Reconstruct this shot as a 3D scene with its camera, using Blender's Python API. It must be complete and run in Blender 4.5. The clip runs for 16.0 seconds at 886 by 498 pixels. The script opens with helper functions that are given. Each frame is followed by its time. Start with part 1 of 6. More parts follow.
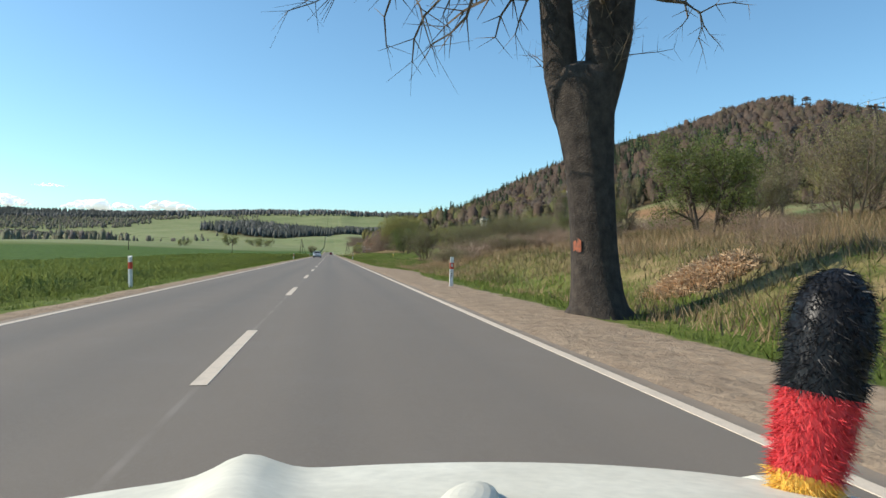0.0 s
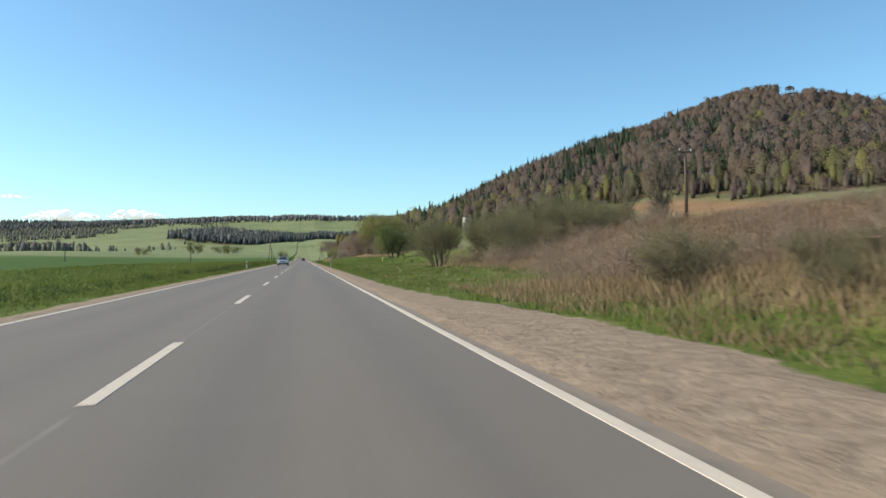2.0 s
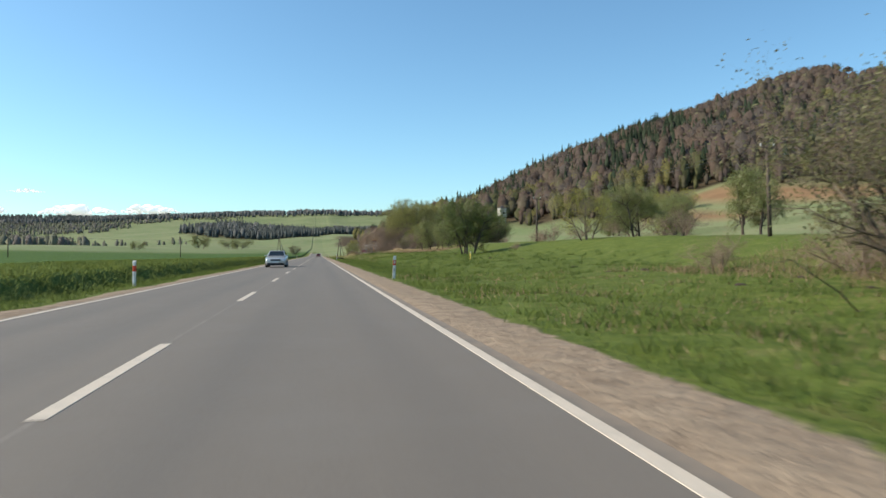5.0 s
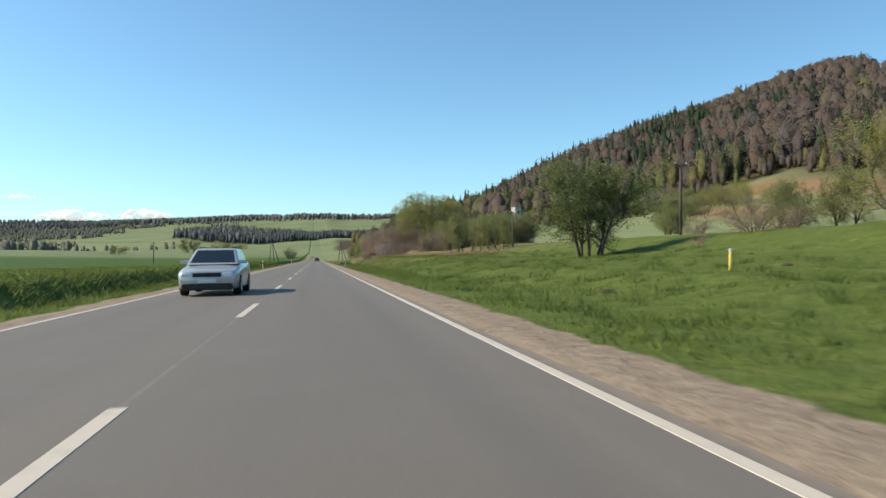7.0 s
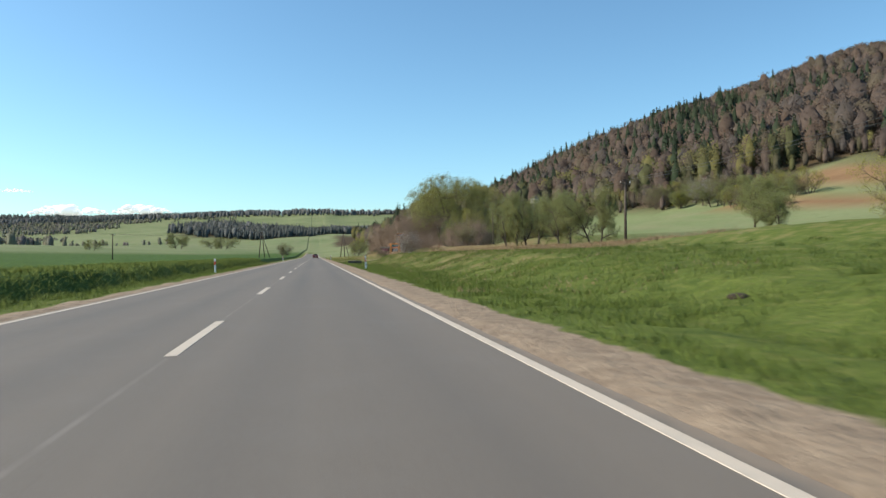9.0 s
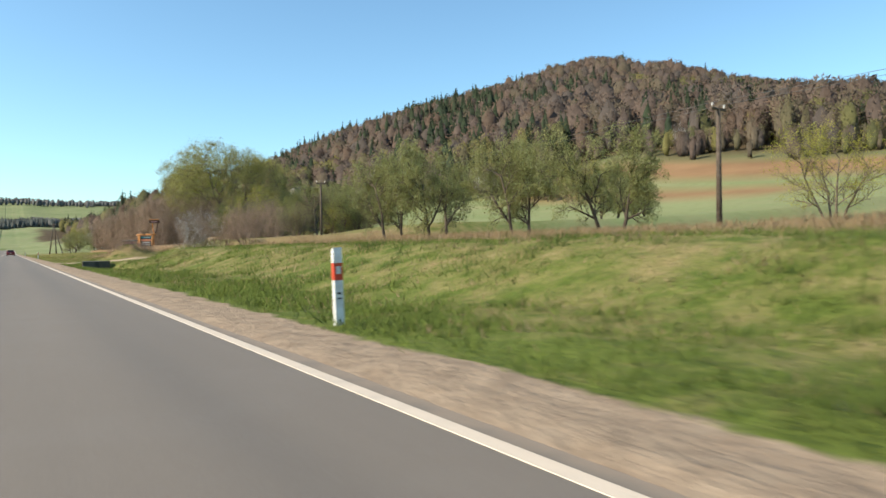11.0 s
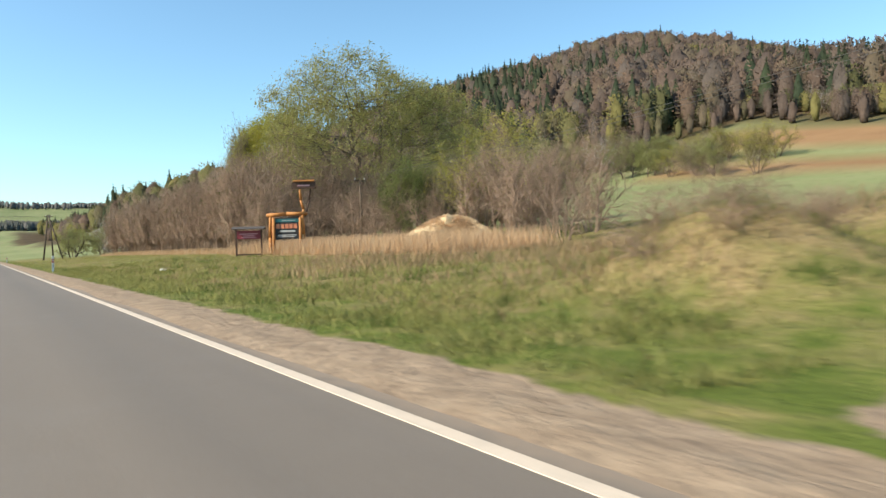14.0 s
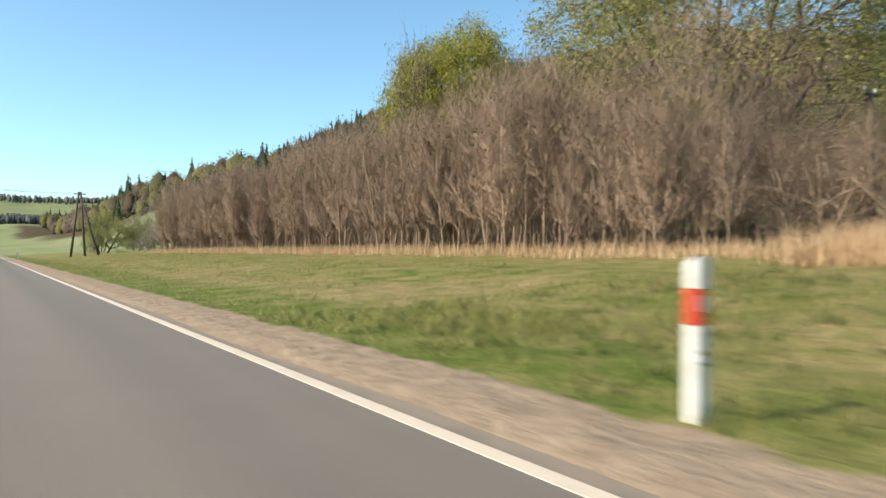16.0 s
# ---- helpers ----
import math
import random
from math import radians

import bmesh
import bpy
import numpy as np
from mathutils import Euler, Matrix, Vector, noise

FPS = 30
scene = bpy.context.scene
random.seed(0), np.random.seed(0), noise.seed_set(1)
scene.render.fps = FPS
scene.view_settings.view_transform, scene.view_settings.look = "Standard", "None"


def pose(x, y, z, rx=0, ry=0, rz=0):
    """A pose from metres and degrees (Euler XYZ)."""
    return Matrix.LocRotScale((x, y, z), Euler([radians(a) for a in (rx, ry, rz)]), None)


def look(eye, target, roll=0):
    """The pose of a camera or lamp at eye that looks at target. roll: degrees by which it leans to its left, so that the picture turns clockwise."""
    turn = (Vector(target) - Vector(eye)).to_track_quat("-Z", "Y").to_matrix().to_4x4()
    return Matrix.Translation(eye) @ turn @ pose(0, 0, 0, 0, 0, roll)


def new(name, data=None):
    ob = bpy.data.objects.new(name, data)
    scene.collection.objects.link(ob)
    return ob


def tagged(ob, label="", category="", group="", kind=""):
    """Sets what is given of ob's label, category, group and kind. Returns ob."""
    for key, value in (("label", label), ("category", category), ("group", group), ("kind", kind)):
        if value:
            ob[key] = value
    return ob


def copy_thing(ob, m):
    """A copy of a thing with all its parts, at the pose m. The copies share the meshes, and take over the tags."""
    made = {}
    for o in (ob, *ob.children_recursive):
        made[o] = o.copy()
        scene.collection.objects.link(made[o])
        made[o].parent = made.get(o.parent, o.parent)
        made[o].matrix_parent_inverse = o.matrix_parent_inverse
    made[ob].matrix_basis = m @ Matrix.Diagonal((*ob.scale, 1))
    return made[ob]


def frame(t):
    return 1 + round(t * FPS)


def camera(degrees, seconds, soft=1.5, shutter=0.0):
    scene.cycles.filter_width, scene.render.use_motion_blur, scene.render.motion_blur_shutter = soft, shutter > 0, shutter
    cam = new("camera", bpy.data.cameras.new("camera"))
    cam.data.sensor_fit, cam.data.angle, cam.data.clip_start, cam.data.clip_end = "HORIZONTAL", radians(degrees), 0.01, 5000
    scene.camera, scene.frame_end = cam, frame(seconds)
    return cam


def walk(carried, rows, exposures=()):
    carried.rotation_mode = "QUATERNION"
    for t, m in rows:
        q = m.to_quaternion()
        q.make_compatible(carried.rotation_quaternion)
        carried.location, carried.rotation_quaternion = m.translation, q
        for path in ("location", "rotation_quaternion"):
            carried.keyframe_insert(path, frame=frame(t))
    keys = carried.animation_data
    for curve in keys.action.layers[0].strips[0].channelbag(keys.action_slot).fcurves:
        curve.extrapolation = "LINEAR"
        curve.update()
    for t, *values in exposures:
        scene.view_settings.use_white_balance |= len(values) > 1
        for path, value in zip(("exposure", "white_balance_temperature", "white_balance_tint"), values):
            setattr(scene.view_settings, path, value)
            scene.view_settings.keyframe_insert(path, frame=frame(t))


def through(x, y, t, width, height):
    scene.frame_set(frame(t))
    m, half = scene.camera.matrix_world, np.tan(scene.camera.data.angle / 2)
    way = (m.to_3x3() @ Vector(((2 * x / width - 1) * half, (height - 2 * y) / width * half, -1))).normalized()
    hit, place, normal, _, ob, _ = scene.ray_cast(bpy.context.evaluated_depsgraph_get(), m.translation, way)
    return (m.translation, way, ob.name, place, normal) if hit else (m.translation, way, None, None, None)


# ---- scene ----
# ---------------------------------------------------------------- camera
cam = camera(63.6, 16.0, shutter=0.16)
PATH = [
    (0, (0.99, 0.291, 1.06), (1.303, 2.266, 1.076), 0.8),
    (0.0334, (0.99, 0.291, 1.06), (1.303, 2.266, 1.076), 0.8),
    (0.5, (1.077, 8.637, 1.075), (1.393, 10.612, 1.099), 0.5),
    (1, (1.233, 18.035, 1.052), (1.584, 20.004, 1.08), -0.0),
    (1.5, (1.382, 26.869, 1.05), (1.761, 28.833, 1.079), -0.6),
    (2, (1.561, 36.463, 1.066), (1.946, 38.426, 1.089), -0.7),
    (2.5, (1.709, 45.638, 1.073), (2.094, 47.6, 1.094), -0.9),
    (3, (1.818, 55.808, 1.022), (2.192, 57.773, 1.045), -1.2),
    (3.5, (1.801, 65.57, 1.007), (2.159, 67.537, 1.03), -1.3),
    (4, (1.832, 76.052, 1.041), (2.186, 78.021, 1.062), -0.9),
    (6.3, (1.547, 122.365, 1.08), (1.886, 124.336, 1.084), -0.5),
    (6.5, (1.423, 126.073, 1.017), (1.76, 128.044, 1.031), -0.8),
    (7, (1.396, 136.651, 1.059), (1.746, 138.62, 1.081), -0.9),
    (7.5, (1.425, 146.489, 1.027), (1.792, 148.455, 1.046), -0.6),
    (8, (1.495, 157.295, 1.04), (1.863, 159.261, 1.057), -0.7),
    (8.5, (1.491, 167.349, 1.056), (1.852, 169.316, 1.074), -0.8),
    (9, (1.486, 178.249, 1.052), (1.84, 180.218, 1.065), -0.7),
    (9.2, (1.48, 182.7, 1.05), (1.834, 184.669, 1.063), -0.7),
    (11.3, (1.494, 227.258, 0.953), (2.58, 228.938, 0.941), -0.9),
    (11.5, (1.372, 231.62, 1.066), (2.452, 233.303, 1.045), -1.3),
    (12, (1.251, 243.613, 1.108), (2.324, 245.3, 1.089), -1.4),
    (12.5, (1.218, 254.415, 1.081), (2.284, 256.107, 1.067), -1.5),
    (13, (1.119, 265.953, 1.107), (2.185, 267.646, 1.096), -1.5),
    (13.5, (1.198, 276.681, 1.09), (2.272, 278.368, 1.078), -1.5),
    (14, (1.471, 288.472, 0.995), (2.554, 290.154, 0.981), -1.7),
    (14.5, (1.444, 299.246, 1.018), (2.534, 300.924, 1.001), -1.4),
    (15, (1.465, 310.913, 1.044), (2.552, 312.592, 1.026), -1.5),
    (15.5, (1.432, 321.549, 1.085), (2.503, 323.237, 1.066), -1.8),
    (16, (1.349, 334.191, 1.036), (2.432, 335.872, 1.034), -0.3),
]
walk(cam, [(row[0], look(*row[1:])) for row in PATH], [(0, 0.40, 6500, 10), (9.2, 0.40, 6500, 10), (11.3, 0.76, 6950, 11), (16, 0.83, 7050, 11)])

# ---------------------------------------------------------------- light
SUN_ELEVATION, SUN_FROM = 37.0, 79.0  # degrees; 90 is square to the left of the road, less is ahead
az = radians(SUN_FROM)
to_sun = Vector((-math.sin(az) * math.cos(radians(SUN_ELEVATION)), math.cos(az) * math.cos(radians(SUN_ELEVATION)), math.sin(radians(SUN_ELEVATION))))
world = bpy.data.worlds.new("sky")
scene.world = world
world.use_nodes = True
wn = world.node_tree.nodes
sky = wn.new("ShaderNodeTexSky")
sky.sky_type, sky.sun_disc = "NISHITA", False
sky.sun_elevation, sky.sun_rotation = radians(SUN_ELEVATION), math.atan2(to_sun.x, to_sun.y)
sky.air_density, sky.dust_density, sky.ozone_density, sky.altitude = 1.0, 0.9, 2.6, 600
wn["Background"].inputs["Strength"].default_value = 0.135
tone = wn.new("ShaderNodeMix")
tone.data_type, tone.blend_type = "RGBA", "MULTIPLY"
tone.inputs["Factor"].default_value, tone.inputs["B"].default_value = 1.0, (0.79, 1.03, 1.03, 1)
world.node_tree.links.new(sky.outputs["Color"], tone.inputs["A"])
world.node_tree.links.new(tone.outputs["Result"], wn["Background"].inputs["Color"])
sun = new("sun", bpy.data.lights.new("sun", "SUN"))
sun.data.energy, sun.data.angle, sun.data.color = 4.2, radians(0.53), (1.0, 0.91, 0.77)
sun.matrix_world = look((0, 0, 60), Vector((0, 0, 60)) - to_sun)


# ---------------------------------------------------------------- materials
class Nodes:
    """A small helper round one material's node tree."""

    def __init__(self, name, rough=0.9, metal=0.0, spec=0.3):
        self.m = bpy.data.materials.new(name)
        self.m.use_nodes = True
        self.t = self.m.node_tree
        self.b = self.t.nodes["Principled BSDF"]
        self.b.inputs["Roughness"].default_value = rough
        self.b.inputs["Metallic"].default_value = metal
        self.b.inputs["Specular IOR Level"].default_value = spec
        self.pos = None

    def link(self, a, b):
        self.t.links.new(a, b)

    def place(self, world_space=True):
        if self.pos is None:
            if world_space:
                self.pos = self.t.nodes.new("ShaderNodeNewGeometry").outputs["Position"]
            else:
                self.pos = self.t.nodes.new("ShaderNodeTexCoord").outputs["Object"]
        return self.pos

    def stretch(self, sx, sy, sz):
        n = self.t.nodes.new("ShaderNodeMapping")
        n.inputs["Scale"].default_value = (sx, sy, sz)
        self.link(self.place(), n.inputs["Vector"])
        return n.outputs["Vector"]

    def noise(self, scale, detail=4.0, at=None, roughness=0.55):
        n = self.t.nodes.new("ShaderNodeTexNoise")
        n.inputs["Scale"].default_value, n.inputs["Detail"].default_value = scale, detail
        n.inputs["Roughness"].default_value = roughness
        self.link(at or self.place(), n.inputs["Vector"])
        return n.outputs["Fac"]

    def ramp(self, fac, stops):
        n = self.t.nodes.new("ShaderNodeValToRGB")
        e = n.color_ramp.elements
        while len(e) < len(stops):
            e.new(0.5)
        for k, (at, c) in enumerate(stops):
            e[k].position, e[k].color = at, (*c, 1) if len(c) == 3 else c
        self.link(fac, n.inputs["Fac"])
        return n.outputs["Color"]

    def span(self, fac, lo, hi):
        return self.ramp(fac, [(lo, (0, 0, 0)), (hi, (1, 1, 1))])

    def mix(self, fac, a, b, kind="MIX"):
        n = self.t.nodes.new("ShaderNodeMix")
        n.data_type, n.blend_type = "RGBA", kind
        for socket, v in ((n.inputs["Factor"], fac), (n.inputs["A"], a), (n.inputs["B"], b)):
            if isinstance(v, (int, float)):
                socket.default_value = v
            elif isinstance(v, tuple):
                socket.default_value = (*v, 1)
            else:
                self.link(v, socket)
        return n.outputs["Result"]

    def math(self, kind, a, b=0.0):
        n = self.t.nodes.new("ShaderNodeMath")
        n.operation = kind
        for socket, v in ((n.inputs[0], a), (n.inputs[1], b)):
            if isinstance(v, (int, float)):
                socket.default_value = v
            else:
                self.link(v, socket)
        return n.outputs[0]

    def attribute(self, name):
        n = self.t.nodes.new("ShaderNodeAttribute")
        n.attribute_name = name
        return n.outputs["Color"]

    def split(self, color):
        n = self.t.nodes.new("ShaderNodeSeparateColor")
        self.link(color, n.inputs["Color"])
        return n.outputs

    def random(self):
        return self.t.nodes.new("ShaderNodeObjectInfo").outputs["Random"]

    def island(self):
        return self.t.nodes.new("ShaderNodeNewGeometry").outputs["Random Per Island"]

    def bump(self, fac, strength, distance):
        n = self.t.nodes.new("ShaderNodeBump")
        n.inputs["Strength"].default_value, n.inputs["Distance"].default_value = strength, distance
        self.link(fac, n.inputs["Height"])
        self.link(n.outputs["Normal"], self.b.inputs["Normal"])

    def done(self, color):
        if isinstance(color, tuple):
            self.b.inputs["Base Color"].default_value = (*color, 1)
        else:
            self.link(color, self.b.inputs["Base Color"])
        return self.m


def two_tone(name, a, b, scale, rough=0.85, fine=None, bump=0.0, metal=0.0, spec=0.3, world_space=True, low=0.35, high=0.65):
    n = Nodes(name, rough, metal, spec)
    n.place(world_space)
    col = n.mix(n.span(n.noise(scale), low, high), a, b)
    if fine:
        f = n.noise(fine, 3)
        col = n.mix(n.math("MULTIPLY", n.span(f, 0.3, 0.7), 0.35), col, tuple(c * 0.55 for c in a))
        if bump:
            n.bump(f, 0.6, bump)
    return n.done(col)


def leafy(name, dark, light, through=0.35, gloss=0.55, patch=0.6):
    """Leaves or fine twigs: varied by piece and by patch, with some light let through."""
    n = Nodes(name, gloss, 0.0, 0.25)
    col = n.mix(n.island(), dark, light)
    col = n.mix(n.math("MULTIPLY", n.span(n.noise(patch, 2), 0.35, 0.65), 0.5), col, dark)
    out = n.done(col)
    if through:
        tr = n.t.nodes.new("ShaderNodeBsdfTranslucent")
        n.link(col, tr.inputs["Color"])
        mx = n.t.nodes.new("ShaderNodeMixShader")
        mx.inputs["Fac"].default_value = through
        n.link(n.b.outputs[0], mx.inputs[1])
        n.link(tr.outputs[0], mx.inputs[2])
        n.link(mx.outputs[0], n.t.nodes["Material Output"].inputs["Surface"])
    return out


def ground_material():
    """Land cover by weights: red grass dryness, green crop, blue bare soil; alpha unused."""
    n = Nodes("ground_cover", 0.95, 0.0, 0.1)
    w = n.split(n.attribute("cover"))
    w2 = n.split(n.attribute("cover_far"))
    big, mid, fine = n.noise(0.18, 3), n.noise(1.1, 4), n.noise(9.0, 5, roughness=0.7)
    grass = n.mix(n.span(mid, 0.3, 0.7), (0.086, 0.118, 0.021), (0.150, 0.182, 0.038))
    grass = n.mix(n.math("MULTIPLY", n.span(fine, 0.35, 0.65), 0.55), grass, (0.056, 0.074, 0.016))
    grass = n.mix(n.math("MULTIPLY", n.span(n.noise(2.4, 4), 0.52, 0.72), 0.6), grass, (0.178, 0.178, 0.052))
    grass = n.mix(n.math("MULTIPLY", n.span(n.noise(1.7, 5), 0.55, 0.75), 0.7), grass, (0.044, 0.076, 0.013))
    dry = n.mix(n.span(fine, 0.3, 0.7), (0.16, 0.115, 0.05), (0.34, 0.26, 0.13))
    amount = n.math("ADD", w["Red"], n.math("MULTIPLY", n.math("SUBTRACT", mid, 0.5), 1.1))
    amount = n.math("ADD", amount, n.math("MULTIPLY", n.math("SUBTRACT", big, 0.5), 0.7))
    col = n.mix(n.span(amount, 0.35, 0.85), grass, dry)
    crop = n.mix(n.span(n.noise(0.7, 4, n.stretch(2.0, 0.25, 1)), 0.3, 0.7), (0.042, 0.080, 0.016), (0.082, 0.135, 0.028))
    col = n.mix(w["Green"], col, crop)
    soil = n.mix(n.span(n.noise(3.0, 6), 0.3, 0.7), (0.235, 0.172, 0.118), (0.345, 0.262, 0.182))
    soil = n.mix(n.math("MULTIPLY", n.span(n.noise(28.0, 3), 0.5, 0.72), 0.38), soil, (0.15, 0.112, 0.075))
    edge = n.math("ADD", w["Blue"], n.math("MULTIPLY", n.math("SUBTRACT", n.noise(1.7, 5), 0.5), 0.9))
    col = n.mix(n.span(edge, 0.42, 0.60), col, soil)
    sand = n.mix(n.span(n.noise(2.2, 5, n.stretch(1.0, 2.2, 1)), 0.35, 0.7), (0.47, 0.365, 0.24), (0.31, 0.225, 0.14))
    sand = n.mix(n.math("MULTIPLY", n.span(n.noise(45.0, 3), 0.55, 0.75), 0.35), sand, (0.26, 0.21, 0.15))
    bare = n.math("ADD", w["Blue"], n.math("MULTIPLY", n.math("SUBTRACT", n.noise(0.9, 5), 0.5), 1.3))
    bare = n.math("MULTIPLY", bare, 0.5)
    col = n.mix(n.span(bare, 0.66, 0.76), col, sand)
    # far meadow lightened: haze is put into its base colours
    meadow = n.mix(n.span(n.noise(0.012, 5), 0.35, 0.65), (0.150, 0.190, 0.078), (0.215, 0.238, 0.112))
    meadow = n.mix(n.math("MULTIPLY", n.span(n.noise(1.0, 5, n.stretch(0.10, 0.025, 0.0)), 0.45, 0.7), 0.5), meadow, (0.250, 0.225, 0.130))
    meadow = n.mix(n.math("MULTIPLY", n.span(n.noise(0.5, 5), 0.5, 0.75), 0.35), meadow, (0.095, 0.110, 0.045))
    plough = n.mix(n.span(n.noise(0.05, 4), 0.3, 0.7), (0.20, 0.115, 0.060), (0.27, 0.165, 0.085))
    litter = n.mix(n.span(n.noise(0.08, 4), 0.3, 0.7), (0.055, 0.042, 0.024), (0.100, 0.070, 0.038))
    col = n.mix(w2["Red"], col, meadow)
    col = n.mix(w2["Green"], col, plough)
    col = n.mix(w2["Blue"], col, litter)
    n.bump(n.math("ADD", fine, n.math("MULTIPLY", n.noise(2.6, 4), 2.2)), 0.6, 0.07)
    return n.done(col)


def asphalt_material():
    n = Nodes("asphalt", 0.82, 0.0, 0.35)
    grain = n.noise(160.0, 3, roughness=0.7)
    lanes = n.noise(0.35, 4, n.stretch(2.4, 0.06, 1))
    col = n.mix(n.span(grain, 0.25, 0.75), (0.128, 0.106, 0.083), (0.212, 0.178, 0.142))
    col = n.mix(n.math("MULTIPLY", n.span(lanes, 0.3, 0.7), 0.35), col, (0.092, 0.083, 0.073))
    patches = n.noise(0.9, 5)
    col = n.mix(n.math("MULTIPLY", n.span(patches, 0.5, 0.8), 0.25), col, (0.195, 0.178, 0.158))
    across = n.math("ABSOLUTE", n.split(n.place())["Red"])
    track = n.math("ABSOLUTE", n.math("SUBTRACT", n.math("ABSOLUTE", n.math("SUBTRACT", across, 1.75)), 0.78))
    wear = n.math("MULTIPLY", n.math("SUBTRACT", 1.0, n.span(track, 0.05, 0.5)), n.span(n.noise(0.25, 4, n.stretch(1.0, 0.15, 1)), 0.2, 0.7))
    col = n.mix(n.math("MULTIPLY", wear, 0.45), col, (0.095, 0.086, 0.076))
    joint = n.math("SUBTRACT", 1.0, n.span(across, 0.012, 0.035))
    col = n.mix(n.math("MULTIPLY", n.math("MULTIPLY", joint, n.span(n.noise(1.2, 5), 0.35, 0.65)), 0.28), col, (0.34, 0.31, 0.27))
    dust = n.math("ADD", across, n.math("MULTIPLY", n.math("SUBTRACT", n.noise(2.2, 6), 0.5), 0.5))
    dust = n.math("MULTIPLY", n.math("SUBTRACT", dust, 3.0), 1.0)
    col = n.mix(n.math("MULTIPLY", n.span(dust, 0.50, 0.68), 0.92), col, (0.245, 0.190, 0.138))
    col = n.mix(n.math("MULTIPLY", n.span(n.noise(38.0, 4, roughness=0.75), 0.5, 0.75), 0.3), col, (0.225, 0.20, 0.17))
    n.bump(grain, 0.35, 0.006)
    return n.done(col)


GROUND = ground_material()
ASPHALT = asphalt_material()
PAINT = two_tone("road_paint", (0.60, 0.505, 0.395), (0.46, 0.40, 0.32), 5.0, 0.7, 60.0, 0.002, low=0.5, high=0.8)
BARK = two_tone("bark", (0.060, 0.045, 0.033), (0.135, 0.105, 0.078), 3.0, 0.95, 22.0, 0.03)
TWIG = two_tone("twig", (0.110, 0.082, 0.058), (0.190, 0.150, 0.108), 2.0, 0.95)
PALE_TWIG = two_tone("pale_twig", (0.105, 0.083, 0.060), (0.180, 0.144, 0.106), 2.0, 0.95)
TWIG_RED = two_tone("reddish_twig", (0.188, 0.132, 0.096), (0.330, 0.235, 0.170), 1.5, 0.95)
LEAF = leafy("spring_leaf", (0.105, 0.135, 0.036), (0.215, 0.245, 0.072))
LEAF_YELLOW = leafy("yellow_leaf", (0.250, 0.245, 0.034), (0.410, 0.380, 0.080))
LEAF_DULL = leafy("budding_leaf", (0.075, 0.085, 0.028), (0.160, 0.160, 0.055))
BLOSSOM = leafy("blossom", (0.46, 0.42, 0.38), (0.74, 0.70, 0.66), 0.25)
DRY_REED = leafy("dry_reed", (0.44, 0.29, 0.165), (0.70, 0.50, 0.31), 0.3)
GRASS = leafy("grass_blade", (0.088, 0.134, 0.022), (0.178, 0.226, 0.046), 0.3, 0.85)
GRASS_PALE = leafy("pale_grass_blade", (0.170, 0.185, 0.050), (0.320, 0.315, 0.115), 0.3, 0.85)
TUFT = leafy("tuft_blade", (0.050, 0.086, 0.014), (0.120, 0.170, 0.034), 0.3, 0.85)


# ---------------------------------------------------------------- terrain
def sstep(a, b, v):
    u = np.clip((v - a) / (b - a), 0.0, 1.0)
    return u * u * (3 - 2 * u)


def lattice(x, y, seed):
    ix, iy = np.floor(x).astype(np.int64), np.floor(y).astype(np.int64)
    fx, fy = x - ix, y - iy
    fx, fy = fx * fx * (3 - 2 * fx), fy * fy * (3 - 2 * fy)

    def value(a, b):
        n = (a * 374761393 + b * 668265263 + seed * 974634777) & 0xFFFFFFFF
        n = ((n ^ (n >> 13)) * 1274126177) & 0xFFFFFFFF
        return ((n ^ (n >> 16)) & 0xFFFF) / 65535.0

    a, b = value(ix, iy), value(ix + 1, iy)
    c, d = value(ix, iy + 1), value(ix + 1, iy + 1)
    return (a + (b - a) * fx) * (1 - fy) + (c + (d - c) * fx) * fy - 0.5


def rough(x, y, size, seed, octaves=3):
    out, amp = 0.0, 1.0
    for k in range(octaves):
        out = out + amp * lattice(x / size + 17.3 * k, y / size - 9.1 * k, seed + k)
        size, amp = size / 2.1, amp * 0.5
    return out


# ridges: x, y, height, reach
RIDGES = []


def ridge(points, reach):
    for (xa, ya, ha), (xb, yb, hb) in zip(points[:-1], points[1:]):
        n = max(1, int(math.hypot(xb - xa, yb - ya) / 45))
        for k in range(n):
            u = k / n
            RIDGES.append((xa + (xb - xa) * u, ya + (yb - ya) * u, ha + (hb - ha) * u, reach))


ridge([(1500, 300, 95), (1050, 520, 135), (760, 700, 156), (640, 760, 158), (500, 735, 170), (400, 800, 136), (330, 850, 107), (250, 900, 75),
       (165, 960, 46), (120, 1080, 36)], 1.8)
ridge([(1500, 2980, 240), (525, 3060, 160), (105, 3060, 160), (-260, 3110, 167), (-580, 3140, 160), (-840, 3140, 150), (-1400, 3300, 174), (-2280, 3300, 195),
       (-3000, 2600, 210), (-3200, 900, 200)], 5.0)
ridge([(-1050, 2150, 44), (-700, 1900, 36), (-480, 1880, 50), (-330, 1860, 62), (-210, 1840, 66), (-110, 1830, 42), (-40, 1800, 20)], 5.0)
ridge([(-330, 800, 9), (-520, 950, 26), (-800, 1000, 40)], 7.0)
SPUR_FROM = len(RIDGES)
ridge([(250, 560, 48), (165, 610, 38), (110, 660, 31), (75, 760, 21), (60, 850, 16)], 2.0)
RIDGES = np.array(RIDGES)


